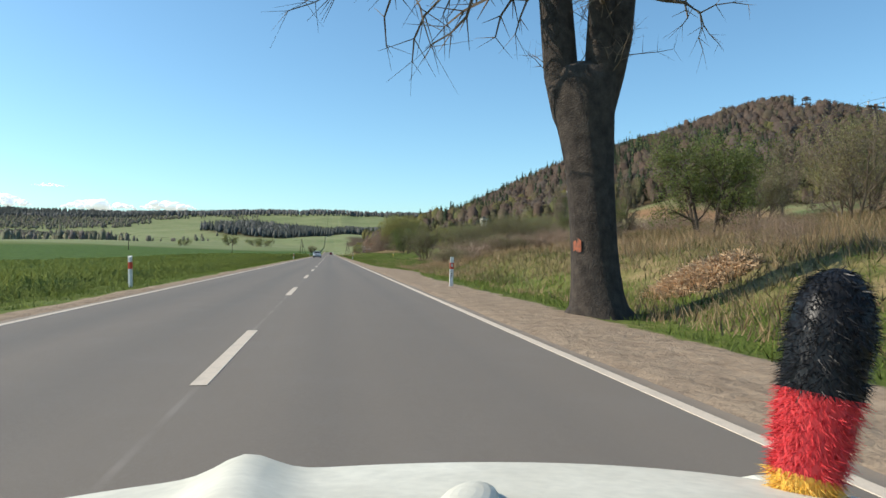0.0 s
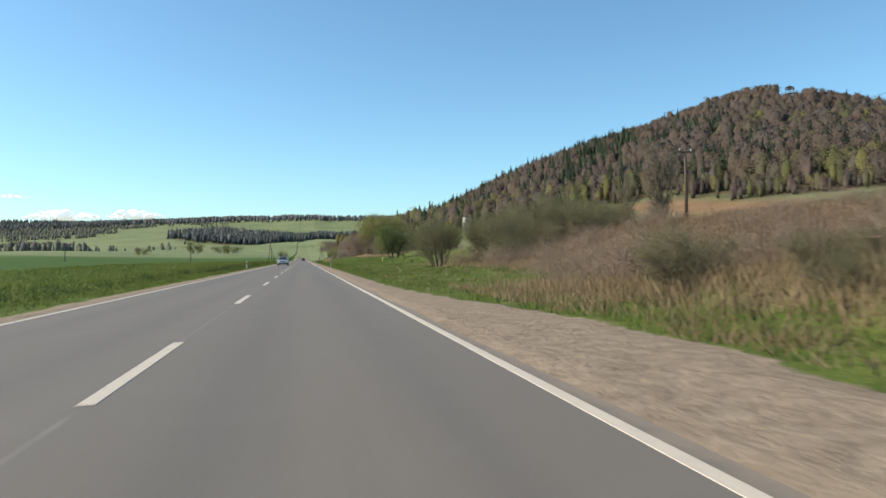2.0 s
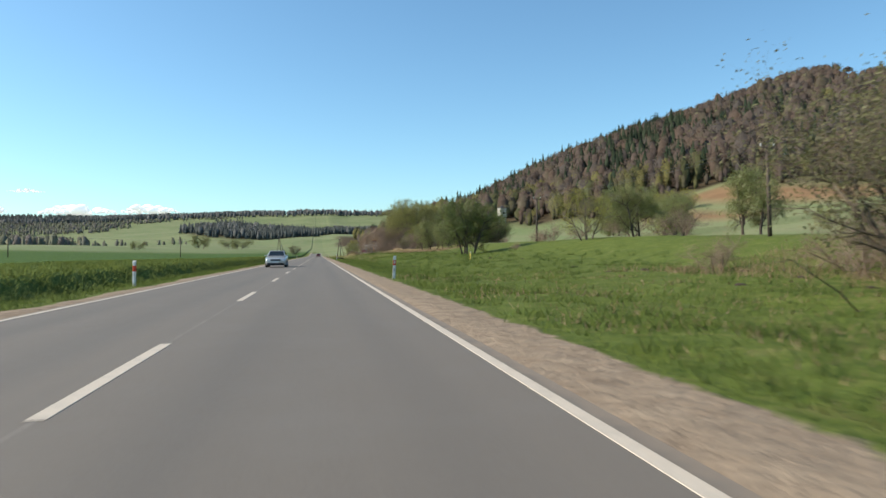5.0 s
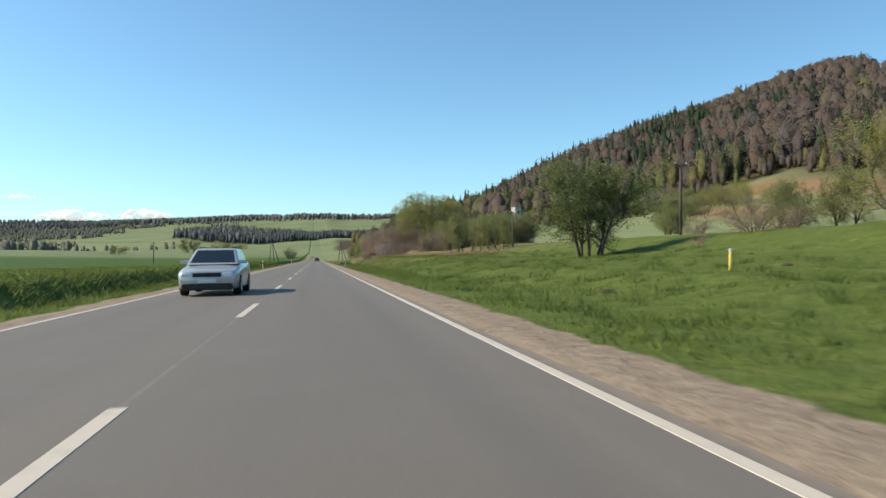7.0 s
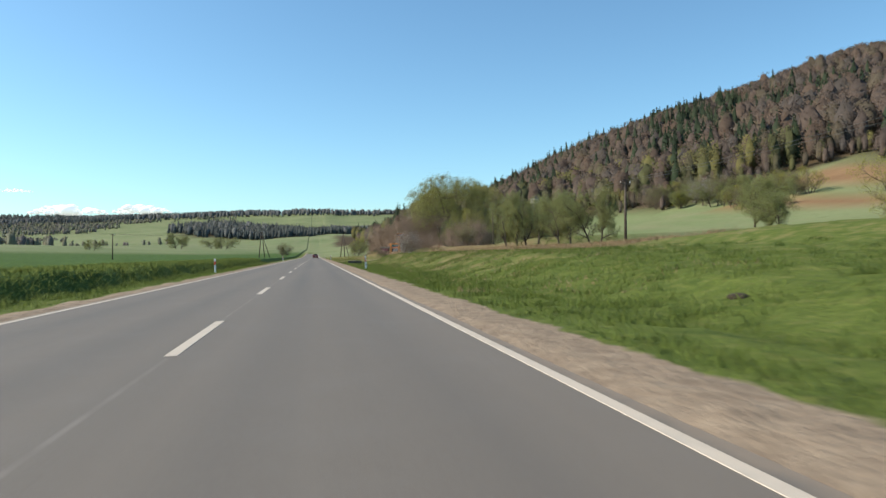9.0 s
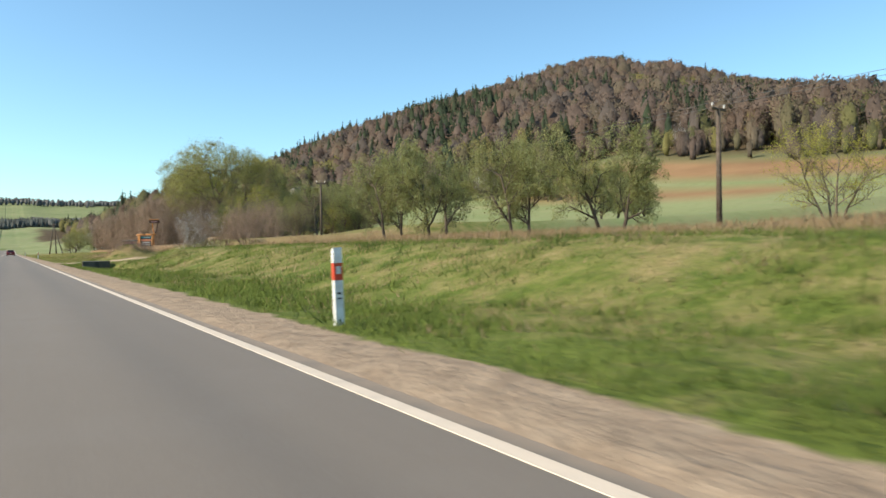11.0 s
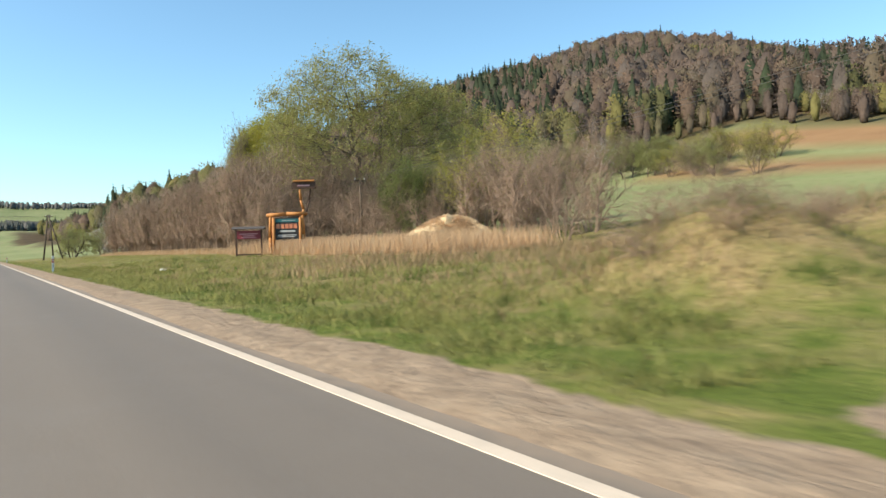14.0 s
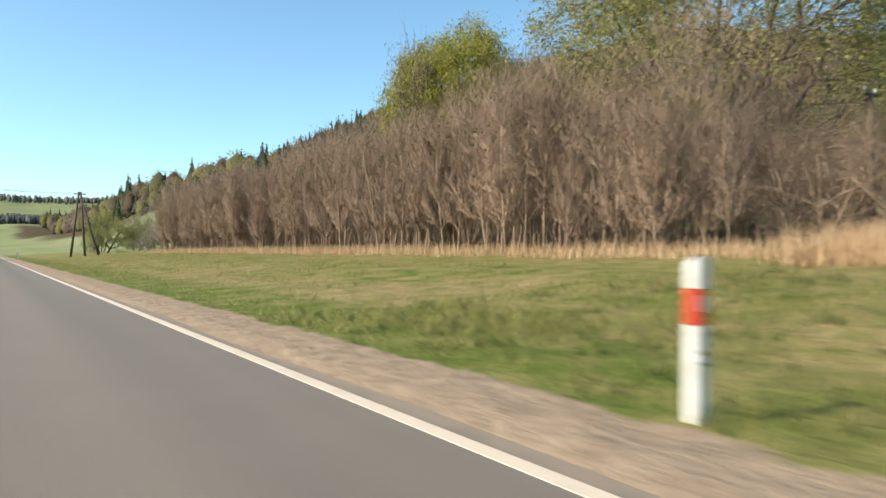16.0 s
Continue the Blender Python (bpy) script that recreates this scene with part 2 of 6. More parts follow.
def hills(x, y, spur=False):
    rows = RIDGES[SPUR_FROM:] if spur else RIDGES[:SPUR_FROM]
    if x.size < 500:
        d = np.hypot(x[..., None] - rows[:, 0], y[..., None] - rows[:, 1]) / (rows[:, 2] * rows[:, 3] + 25)
        return np.maximum((rows[:, 2] * np.exp(-np.power(d, 1.35))).max(-1), 0.0)
    best = np.zeros_like(x)
    for rx, ry, h, reach in rows:
        d = np.hypot(x - rx, y - ry) / (h * reach + 25)
        best = np.maximum(best, h * np.exp(-np.power(d, 1.35)))
    return best


def side_right(x, y):
    """Height of the verge, ditch and bank on the near side, by distance from the centre line."""
    base = -0.03 * sstep(3.8, 5.5, x)
    # steep overgrown bank at the start
    b1 = 1 - sstep(38, 62, y)
    bank1 = (-0.05 * sstep(5.5, 6.6, x) + 1.25 * sstep(6.6, 11.0, x) + 1.6 * sstep(10, 24, x) + 1.2 * sstep(22, 32, x)) * b1
    # low meadow
    b2 = sstep(38, 62, y) * (1 - sstep(130, 168, y))
    bank2 = (-0.06 * sstep(5.8, 8.5, x) + 0.25 * sstep(9, 18, x) + 1.7 * sstep(19, 31, x) + 1.4 * sstep(17, 27, x) * (1 - sstep(90, 106, y))) * b2
    # meadow that rises to a crest beside the road
    b3 = sstep(130, 168, y) * (1 - sstep(277.5, 281.0, y))
    b4 = sstep(185, 225, y)
    bank3 = (-0.10 * sstep(6.2, 7.6, x) + (0.65 + 0.58 * b4) * sstep(7.8, 13.5, x) + (0.75 - 0.40 * b4) * sstep(13, 26, x) + (0.30 + 0.95 * (1 - sstep(212, 245, y))) * sstep(22, 31, x)) * b3
    # drive, then level grass with reeds
    b5 = sstep(277.5, 281.0, y)
    bank4 = (0.42 * sstep(6.5, 14, x) + 0.55 * sstep(13, 30, x) + 1.2 * sstep(28, 40, x)) * b5
    ditch = -0.85 * sstep(258, 277, y) * (1 - sstep(281.22, 281.40, y)) * np.exp(-((x - 6.95) / 1.42) ** 4)
    # grassy bank behind the drive, spoil heap beside it
    bank4 = bank4 + 1.35 * sstep(14.0, 21.0, x + 0.25 * (y - 286)) * b5 * (1 - sstep(294, 306, y))
    bank4 = bank4 + 1.25 * np.exp(-(((x - 11.2) / 1.7) ** 2 + ((y - 295.4) / 2.0) ** 2))
    return base + bank1 + bank2 + bank3 + bank4 + ditch


def side_left(x, y):
    d = -x
    step = 0.35 + 0.38 * sstep(70, 130, y)
    return -0.10 * sstep(3.8, 5.2, d) - 0.10 * sstep(5.2, 6.2, d) + step * sstep(6.6, 7.9, d) - 0.3 * sstep(40, 120, d) - 3.0 * sstep(110, 320, d)


def height(x, y):
    x, y = np.asarray(x, float), np.asarray(y, float)
    z = np.where(x > 0, side_right(np.maximum(x, 0), y), side_left(np.minimum(x, 0), y))
    hr = hills(x, y)
    beyond = sstep(900, 1400, y)
    lead = 0.12 * np.maximum(y - 450, 0)
    turn = sstep(-120, 120, x) * sstep(520, 700, y) + (x > 0) * (1 - sstep(520, 700, y))
    away = turn * sstep(30, 290, np.abs(x) + lead) + (1 - turn) * sstep(40, 260, np.abs(x) + lead)
    z = z + hr * np.maximum(away, beyond)
    z = z + np.maximum(hills(x, y, True) * sstep(22, 80, x) - np.maximum(z, 0), 0)
    z = z + 5.0 * sstep(470, 900, y) * (1 - sstep(30, 120, np.abs(x)))
    z = z + sstep(30, 130, np.abs(x)) * rough(x, y, 90.0, 3) * 3.0 * sstep(0, 300, np.abs(x))
    off = np.abs(x)
    z = z + sstep(5.2, 7.5, off) * (rough(x, y, 1.6, 11) * 0.16 + rough(x, y, 0.45, 12, 2) * 0.05)
    z = z + sstep(3.7, 4.2, off) * (1 - sstep(5.5, 7, off)) * rough(x, y, 0.9, 15) * 0.07
    return z


def spaced(stops):
    """Grid lines: (to, step) pieces from the first stop on."""
    out, at = [], stops[0]
    for to, step in stops[1:]:
        n = max(1, round((to - at) / step))
        out += [at + (to - at) * k / n for k in range(n)]
        at = to
    return out + [at]


# ---------------------------------------------------------------- mesh helpers
def mesh_object(name, verts, faces, material, parent=None, label="", smooth=False):
    me = bpy.data.meshes.new(name)
    me.from_pydata([tuple(v) for v in verts], [], faces)
    me.materials.append(material)
    if smooth:
        me.polygons.foreach_set("use_smooth", [True] * len(me.polygons))
    me.update()
    ob = new(name, me)
    if parent is not None:
        ob.parent = parent
    if label:
        ob["label"] = label
    return ob


def soup_object(name, verts, size, material, parent=None, label="", tint=None, lay=None):
    """A mesh of loose triangles or quads from an array of corners."""
    verts = np.asarray(verts, np.float32).reshape(-1, 3)
    n = len(verts) // size
    me = bpy.data.meshes.new(name)
    me.vertices.add(len(verts))
    me.vertices.foreach_set("co", verts.ravel())
    me.loops.add(len(verts))
    me.loops.foreach_set("vertex_index", np.arange(len(verts), dtype=np.int32))
    me.polygons.add(n)
    me.polygons.foreach_set("loop_start", np.arange(0, len(verts), size, dtype=np.int32))
    if tint is not None:
        at = me.color_attributes.new("tint", "FLOAT_COLOR", "POINT")
        at.data.foreach_set("color", np.asarray(tint, np.float32).ravel())
    me.materials.append(material)
    me.update(calc_edges=True)
    me.validate()
    if lay is not None:
        me.polygons.foreach_set("use_smooth", np.ones(n, bool))
        me.normals_split_custom_set_from_vertices(lay.tolist())
    ob = new(name, me)
    if parent is not None:
        ob.parent = parent
    if label:
        ob["label"] = label
    return ob


def verge(y):
    """How much wider the bare shoulder is than its usual metre."""
    return 0.9 * (1 - sstep(20, 60, y)) + 1.5 * np.exp(-(((y - 47) / 9.0) ** 2))


# ---------------------------------------------------------------- ground sheet
XS = spaced([-3200, (-1200, 90), (-420, 30), (-120, 12), (-40, 4), (-14, 1.0), (-9, 0.4), (-3.65, 0.25), (3.65, 1.46), (9.5, 0.25), (16, 0.5),
             (40, 1.2), (120, 6), (620, 16), (1200, 40), (3200, 100)])
YS = spaced([-700, (-120, 60), (-15, 6), (280.8, 0.9), (282.0, 0.15), (345, 0.9), (420, 2.5), (700, 8), (1300, 20), (3400, 50), (4200, 120)])


def forest_edge(x, y):
    """1 inside the woods on the hill."""
    bound = np.where(y < 470, 149 + np.minimum(3.0 * np.maximum(458 - y, 0), 66) + 0.3 * np.maximum(336 - y, 0), np.maximum(149 - 0.45 * np.maximum(y - 470, 0), 30))
    return sstep(-8, 8, x - bound + rough(x, y, 60.0, 31) * 15) * (1 - sstep(1250, 1400, y))


def far_wood(x, y):
    """1 in the woods of the far ridges."""
    r = rough(x, y, 420.0, 41)
    crest = sstep(0, 50, y + r * 90 - 2880 - 130 * sstep(-720, -600, x)) * (1 - sstep(3400, 3500, y))
    spur = 1 - sstep(0.8, 1.0, np.hypot((x + 150) / 165, (y - 1730 + 0.45 * (x + 150)) / 170) + r * 0.4)
    belt = 1 - sstep(0.8, 1.0, np.hypot((x - 70) / 170, (y - 2150) / 170) + r * 0.6)
    return np.maximum(np.maximum(crest, spur), belt)


def build_ground():
    gx, gy = np.meshgrid(np.array(XS), np.array(YS))
    gz = height(gx, gy)
    under = (np.abs(gx) < 3.7) & (gy < 640)
    gz = np.where(under, -0.06, gz)
    nx, ny = len(XS), len(YS)
    verts = np.stack([gx, gy, gz], -1).reshape(-1, 3)
    idx = np.arange(nx * ny).reshape(ny, nx)
    quads = np.stack([idx[:-1, :-1], idx[:-1, 1:], idx[1:, 1:], idx[1:, :-1]], -1).reshape(-1, 4)
    me = bpy.data.meshes.new("ground")
    me.vertices.add(len(verts))
    me.vertices.foreach_set("co", verts.astype(np.float32).ravel())
    me.loops.add(quads.size)
    me.loops.foreach_set("vertex_index", quads.astype(np.int32).ravel())
    me.polygons.add(len(quads))
    me.polygons.foreach_set("loop_start", np.arange(0, quads.size, 4, dtype=np.int32))
    me.polygons.foreach_set("use_smooth", np.ones(len(quads), bool))
    x, y = gx.ravel(), gy.ravel()
    # near cover: dryness, crop, bare soil
    dry = 0.30 - 0.14 * sstep(90, 120, y) * (1 - sstep(185, 215, y)) + 0.42 * (1 - sstep(45, 62, y)) * sstep(7.5, 9.5, x) + 0.30 * sstep(62, 80, y) * (1 - sstep(110, 130, y)) * sstep(14, 20, x)
    dry += 0.35 * sstep(58, 64, y) * (1 - sstep(96, 106, y)) * sstep(16, 19, x)
    dry += 0.20 * sstep(200, 230, y) * sstep(6, 8, x) + 0.10 * sstep(280, 300, y)
    dry += 0.55 * sstep(292, 300, y) * sstep(14.5, 16.5, x) * (1 - sstep(26, 30, x)) * (1 - sstep(334, 346, y))
    dry += 0.45 * np.exp(-(((x - 11.2) / 1.7) ** 2 + ((y - 295.4) / 2.0) ** 2))
    dry += 0.50 * sstep(16, 18.5, x) * (1 - sstep(30, 36, x)) * sstep(222, 240, y) * (1 - sstep(284, 290, y))
    dry = np.where(x < 0, 0.12, dry)
    crop = sstep(6.9, 7.8, -x) * (1 - sstep(110, 150, -x))
    width = verge(y)
    soil = (1 - sstep(width + 4.3, width + 5.3, x)) * sstep(3.0, 3.6, x) + (1 - sstep(4.1, 4.9, -x)) * sstep(3.0, 3.6, -x)
    drive = sstep(283.0, 284.0, y - 0.12 * (x - 6)) * (1 - sstep(289.5, 291.0, y - 0.30 * (x - 6))) * sstep(4.6, 5.4, x) * (1 - sstep(13.0, 16.0, x + 0.3 * (y - 288)))
    soil = np.maximum(soil, drive * 2.0)
    near = np.stack([dry, crop, soil, np.ones_like(dry)], -1)
    far = sstep(110, 170, np.abs(x) + 0.5 * np.maximum(y - 420, 0))
    far = np.where(x > 0, sstep(34, 60, x + 0.5 * np.maximum(y - 420, 0)), far)
    furrow = 0.08 * (y - 330) + 5.0 * rough(x, y, 40.0, 33)
    plough = np.maximum(1 - sstep(0.8, 1.0, np.abs(x - 188 - furrow) / 15), 1 - sstep(0.7, 1.0, np.abs(x - 149 - furrow) / 6)) * sstep(60, 130, y) * (1 - sstep(425, 440, y))
    wood = np.maximum(forest_edge(x, y), far_wood(x, y))
    distant = np.stack([far, plough * far, wood, np.ones_like(far)], -1)
    for name, data in (("cover", near), ("cover_far", distant)):
        at = me.color_attributes.new(name, "FLOAT_COLOR", "POINT")
        at.data.foreach_set("color", data.astype(np.float32).ravel())
    me.materials.append(GROUND)
    me.update(calc_edges=True)
    ground = new("ground", me)
    return tagged(ground, "green roadside meadow and crop land rising to hills", "ground", kind="structure")


build_ground()


# ---------------------------------------------------------------- road
def build_road():
    ys = spaced([-160, (470, 4), (640, 10)])
    prof = [(-3.80, -0.10), (-3.73, -0.010), (-3.5, 0.0), (0.0, 0.02), (3.5, 0.0), (3.73, -0.010), (3.80, -0.10)]
    verts, faces = [], []
    for k, y in enumerate(ys):
        lift = 0.0 if y < 470 else float(height(np.array([0.0]), np.array([y]))[0]) + 0.05
        for j, (px, pz) in enumerate(prof):
            side = 0.04 * math.sin(y * 0.9 + j) + 0.03 * math.sin(y * 2.3 + 2 * j) if j in (0, 1, 5, 6) else 0.0
            verts.append((px + side, y, pz + lift))
    w = len(prof)
    for k in range(len(ys) - 1):
        for j in range(w - 1):
            a = k * w + j
            faces.append((a, a + 1, a + w + 1, a + w))
    road = mesh_object("road", verts, faces, ASPHALT, smooth=False)
    return tagged(road, "worn grey asphalt two-lane country road", "road", kind="structure")


def crown(x):
    return 0.02 * (1 - min(abs(x), 3.5) / 3.5)


def strip(name, x0, x1, y0, y1, parent, step=12.0):
    """A painted line lying 4 mm proud of the asphalt."""
    ys = spaced([y0, (y1, step)])
    verts, faces = [], []
    for y in ys:
        for x, dz in ((x0, 0.001), (x0 + 0.004, 0.005), (x1 - 0.004, 0.005), (x1, 0.001)):
            verts.append((x, y, crown(x) + dz + (0.0 if y < 470 else float(height(np.array([0.0]), np.array([y]))[0]) + 0.05)))
    for k in range(len(ys) - 1):
        for j in range(3):
            a = 4 * k + j
            faces.append((a, a + 1, a + 5, a + 4))
    return mesh_object(name, verts, faces, PAINT, parent)


road = build_road()
strip("edge_line", -3.56, -3.44, -160, 640, road)
strip("edge_line", 3.44, 3.56, -160, 283.4, road)
strip("edge_line", 3.44, 3.56, 284.4, 285.5, road)
strip("edge_line", 3.44, 3.56, 286.3, 287.4, road)
strip("edge_line", 3.44, 3.56, 288.6, 640, road)
for k in range(-8, 52):
    y = 6.05 + 12.0 * k
    strip("centre_dash", -0.07, 0.07, y, y + 4.0, road, 4.0)


# ---------------------------------------------------------------- woods on the hills
def tinted(name, through=0.2):
    n = Nodes(name, 0.9, 0.0, 0.1)
    col = n.mix(n.math("MULTIPLY", n.island(), 0.08), n.attribute("tint"), (0.02, 0.02, 0.012))
    col = n.mix(n.math("MULTIPLY", n.span(n.noise(0.8, 4, roughness=0.7), 0.42, 0.66), 0.22), col, (0.030, 0.027, 0.020))
    out = n.done(col)
    tr = n.t.nodes.new("ShaderNodeBsdfTranslucent")
    n.link(col, tr.inputs["Color"])
    mx = n.t.nodes.new("ShaderNodeMixShader")
    mx.inputs["Fac"].default_value = through
    n.link(n.b.outputs[0], mx.inputs[1])
    n.link(tr.outputs[0], mx.inputs[2])
    n.link(mx.outputs[0], n.t.nodes["Material Output"].inputs["Surface"])
    return out


WOOD_TINT = tinted("wood_crowns")


def sow(rng, count, xr, yr, keep):
    x, y = rng.uniform(*xr, count), rng.uniform(*yr, count)
    ok = rng.random(count) < keep(x, y)
    return x[ok], y[ok]


BROWN = np.array([[0.128, 0.098, 0.081], [0.142, 0.105, 0.084], [0.118, 0.098, 0.084], [0.148, 0.105, 0.079], [0.136, 0.110, 0.077]])
FIR = np.array([[0.040, 0.058, 0.034], [0.050, 0.070, 0.038], [0.058, 0.076, 0.044]])
FRESH = np.array([[0.112, 0.114, 0.052], [0.142, 0.138, 0.058], [0.132, 0.118, 0.068], [0.178, 0.162, 0.060]])
# share of the height and of the radius, ring by ring
DOME = ((0.04, 0.46), (0.30, 0.70), (0.62, 0.70), (0.82, 0.44), (0.90, 0.16))
SPIRE = ((0.08, 0.95), (0.30, 0.62), (0.32, 0.80), (0.56, 0.42), (0.58, 0.56), (0.80, 0.20))


def cores(rng, x, y, z, tall, tint, rings, width, sides, share=1.0):
    """The dense inside of each crown: an uneven body of rings, with soft outward shading."""
    n, k = len(x), len(rings)
    ang = 2 * np.pi * (np.arange(sides)[None, None, :] + rng.random((n, 1, 1)))
    ang = ang / sides + rng.normal(0, 0.12, (n, k, sides))
    up = np.array([r[0] for r in rings])[None, :, None] + rng.normal(0, 0.035, (n, k, sides))
    rad = np.array([r[1] for r in rings])[None, :, None] * width * share * rng.uniform(0.6, 1.35, (n, k, sides))
    t = tall[:, None, None]
    ring = np.stack([x[:, None, None] + rad * t * np.cos(ang), y[:, None, None] + rad * t * np.sin(ang), z[:, None, None] + up * t], -1).reshape(n, k * sides, 3)
    top = np.stack([x, y, z + 0.93 * tall], -1)[:, None, :]
    vert = np.concatenate([ring, top], 1)
    face = []
    for a in range(k):
        for j in range(sides):
            p, q = a * sides + j, a * sides + (j + 1) % sides
            face += [(p, q, k * sides)] if a == k - 1 else [(p, q, q + sides), (p, q + sides, p + sides)]
    face = np.array(face)
    mid = np.stack([x, y, z + 0.42 * tall], -1)[:, None, :]
    lay = (vert - mid) / (tall[:, None, None] * np.array([width, width, 0.6])) + np.array([0, 0, 0.35])
    lay /= np.linalg.norm(lay, axis=2)[:, :, None]
    shade = tint[:, None, :] * rng.uniform(0.86, 1.0, (n, len(face), 1))
    return vert[:, face].reshape(-1, 3), np.repeat(shade.reshape(-1, 3), 3, axis=0), lay[:, face].reshape(-1, 3)


def sprigs(rng, x, y, z, tall, tint, pieces, width, spire, grain):
    """Twigs or shoots that stand out of the crown and break its outline."""
    who = np.repeat(np.arange(len(x)), pieces)
    m = len(who)
    u, ang, h = rng.random(m), rng.uniform(0, 2 * np.pi, m), tall[who]
    up = u ** 1.3 if spire else 0.16 + 0.84 * u
    prof = width * (1 - up) + 0.01 if spire else width * np.sqrt(np.clip(1 - ((up - 0.52) / 0.50) ** 2, 0.02, 1))
    rad = prof * h * rng.uniform(0.45, 1.15, m) * (1 + 0.28 * np.sin(2 * ang + 1.7 * who) + 0.15 * np.sin(5 * up * 3 + who))
    out = np.stack([np.cos(ang), np.sin(ang), np.full(m, -0.25) if spire else 2.4 * (up - 0.42)], -1) + rng.normal(0, 0.30, (m, 3))
    out /= np.linalg.norm(out, axis=1)[:, None]
    c = np.stack([x[who] + rad * np.cos(ang), y[who] + rad * np.sin(ang), z[who] + up * h], -1)
    w = np.cross(out, rng.normal(size=(m, 3)))
    w /= np.linalg.norm(w, axis=1)[:, None]
    s = (h * grain * rng.uniform(0.6, 1.4, m))[:, None]
    tri = np.stack([c - out * s * 0.5 - w * s * 0.3, c - out * s * 0.5 + w * s * 0.3, c + out * s * 0.7], 1)
    turned = np.cross(tri[:, 1] - tri[:, 0], tri[:, 2] - tri[:, 0]) @ np.array([-0.75, -0.6, 0.3]) < 0
    tri[turned] = tri[turned][:, [1, 0, 2]]
    lay = np.stack([np.cos(ang), np.sin(ang), (up - 0.42) / 0.6 + 0.35], -1) + rng.normal(0, 0.2, (m, 3))
    lay /= np.linalg.norm(lay, axis=1)[:, None]
    return tri.reshape(-1, 3), np.repeat(tint[who] * rng.uniform(0.92, 1.08, (m, 1)), 3, axis=0), np.repeat(lay, 3, axis=0)


def stems(rng, x, y, z, tall):
    """Bare three-sided trunks below the crowns."""
    n = len(x)
    r = tall * 0.011
    corner = []
    for f, share in ((-0.02, 1.0), (0.62, 0.55)):
        for j in range(3):
            corner.append(np.stack([x + r * share * math.cos(2.1 * j), y + r * share * math.sin(2.1 * j), z + f * tall], -1))
    vert = np.stack(corner, 1)
    face = np.array([f for j in range(3) for f in ((j, (j + 1) % 3, 3 + (j + 1) % 3), (j, 3 + (j + 1) % 3, 3 + j))])
    lay = np.stack([np.array([math.cos(2.1 * (i % 3)), math.sin(2.1 * (i % 3)), 0.1]) for i in range(6)])
    tint = np.repeat(np.array([[0.26, 0.23, 0.19]]) * rng.uniform(0.5, 1.3, (n, 1)), 18, axis=0)
    return vert[:, face].reshape(-1, 3), tint, np.tile(lay[face].reshape(-1, 3), (n, 1))


def crowns(rng, x, y, kind, tall, pieces, sides=6, grain=0.075, share=1.0, grey=0.0, pale=1.0):
    """Many trees: kind 0 bare brown, 1 conifer, 2 fresh green; grey mixes haze into the colour."""
    z = height(x, y)
    made = []
    for k, palette, rings, width in ((0, BROWN, DOME, 0.36), (1, FIR, SPIRE, 0.19), (2, FRESH, DOME, 0.34)):
        p = kind == k
        n = int(p.sum())
        if not n:
            continue
        tint = palette[rng.integers(0, len(palette), n)] * rng.uniform(0.88, 1.12, (n, 1))
        # haze painted into the tint: lifted towards a pale blue-grey
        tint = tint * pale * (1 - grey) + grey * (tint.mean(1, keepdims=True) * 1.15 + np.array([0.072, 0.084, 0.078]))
        wide = width * rng.uniform(0.9, 1.1)
        made.append(cores(rng, x[p], y[p], z[p], tall[p], tint, rings, wide, sides, share if k != 1 else 1.0))
        made.append(sprigs(rng, x[p], y[p], z[p], tall[p], tint * 1.05, pieces, wide, k == 1, grain * (0.75 if k == 1 else 1.0)))
    return made


def gather(made):
    tris, tint, lay = (np.concatenate(v) for v in zip(*made))
    return tris, np.concatenate([tint, np.ones((len(tint), 1))], 1), lay


def hedges(x, y):
    """Winding hedges and field edges on the far meadows."""
    near_line = 1 - sstep(0.006, 0.016, np.abs(rough(x, y, 330.0, 91) - 0.05))
    return near_line * sstep(-0.15, 0.1, rough(x, y, 190.0, 95)) * (1 - far_wood(x, y))


def groves(x, y):
    """Loose groves on the slope below the far wood."""
    return sstep(-0.02, 0.10, rough(x, y, 240.0, 97)) * (1 - far_wood(x, y)) * sstep(1950, 2100, y)


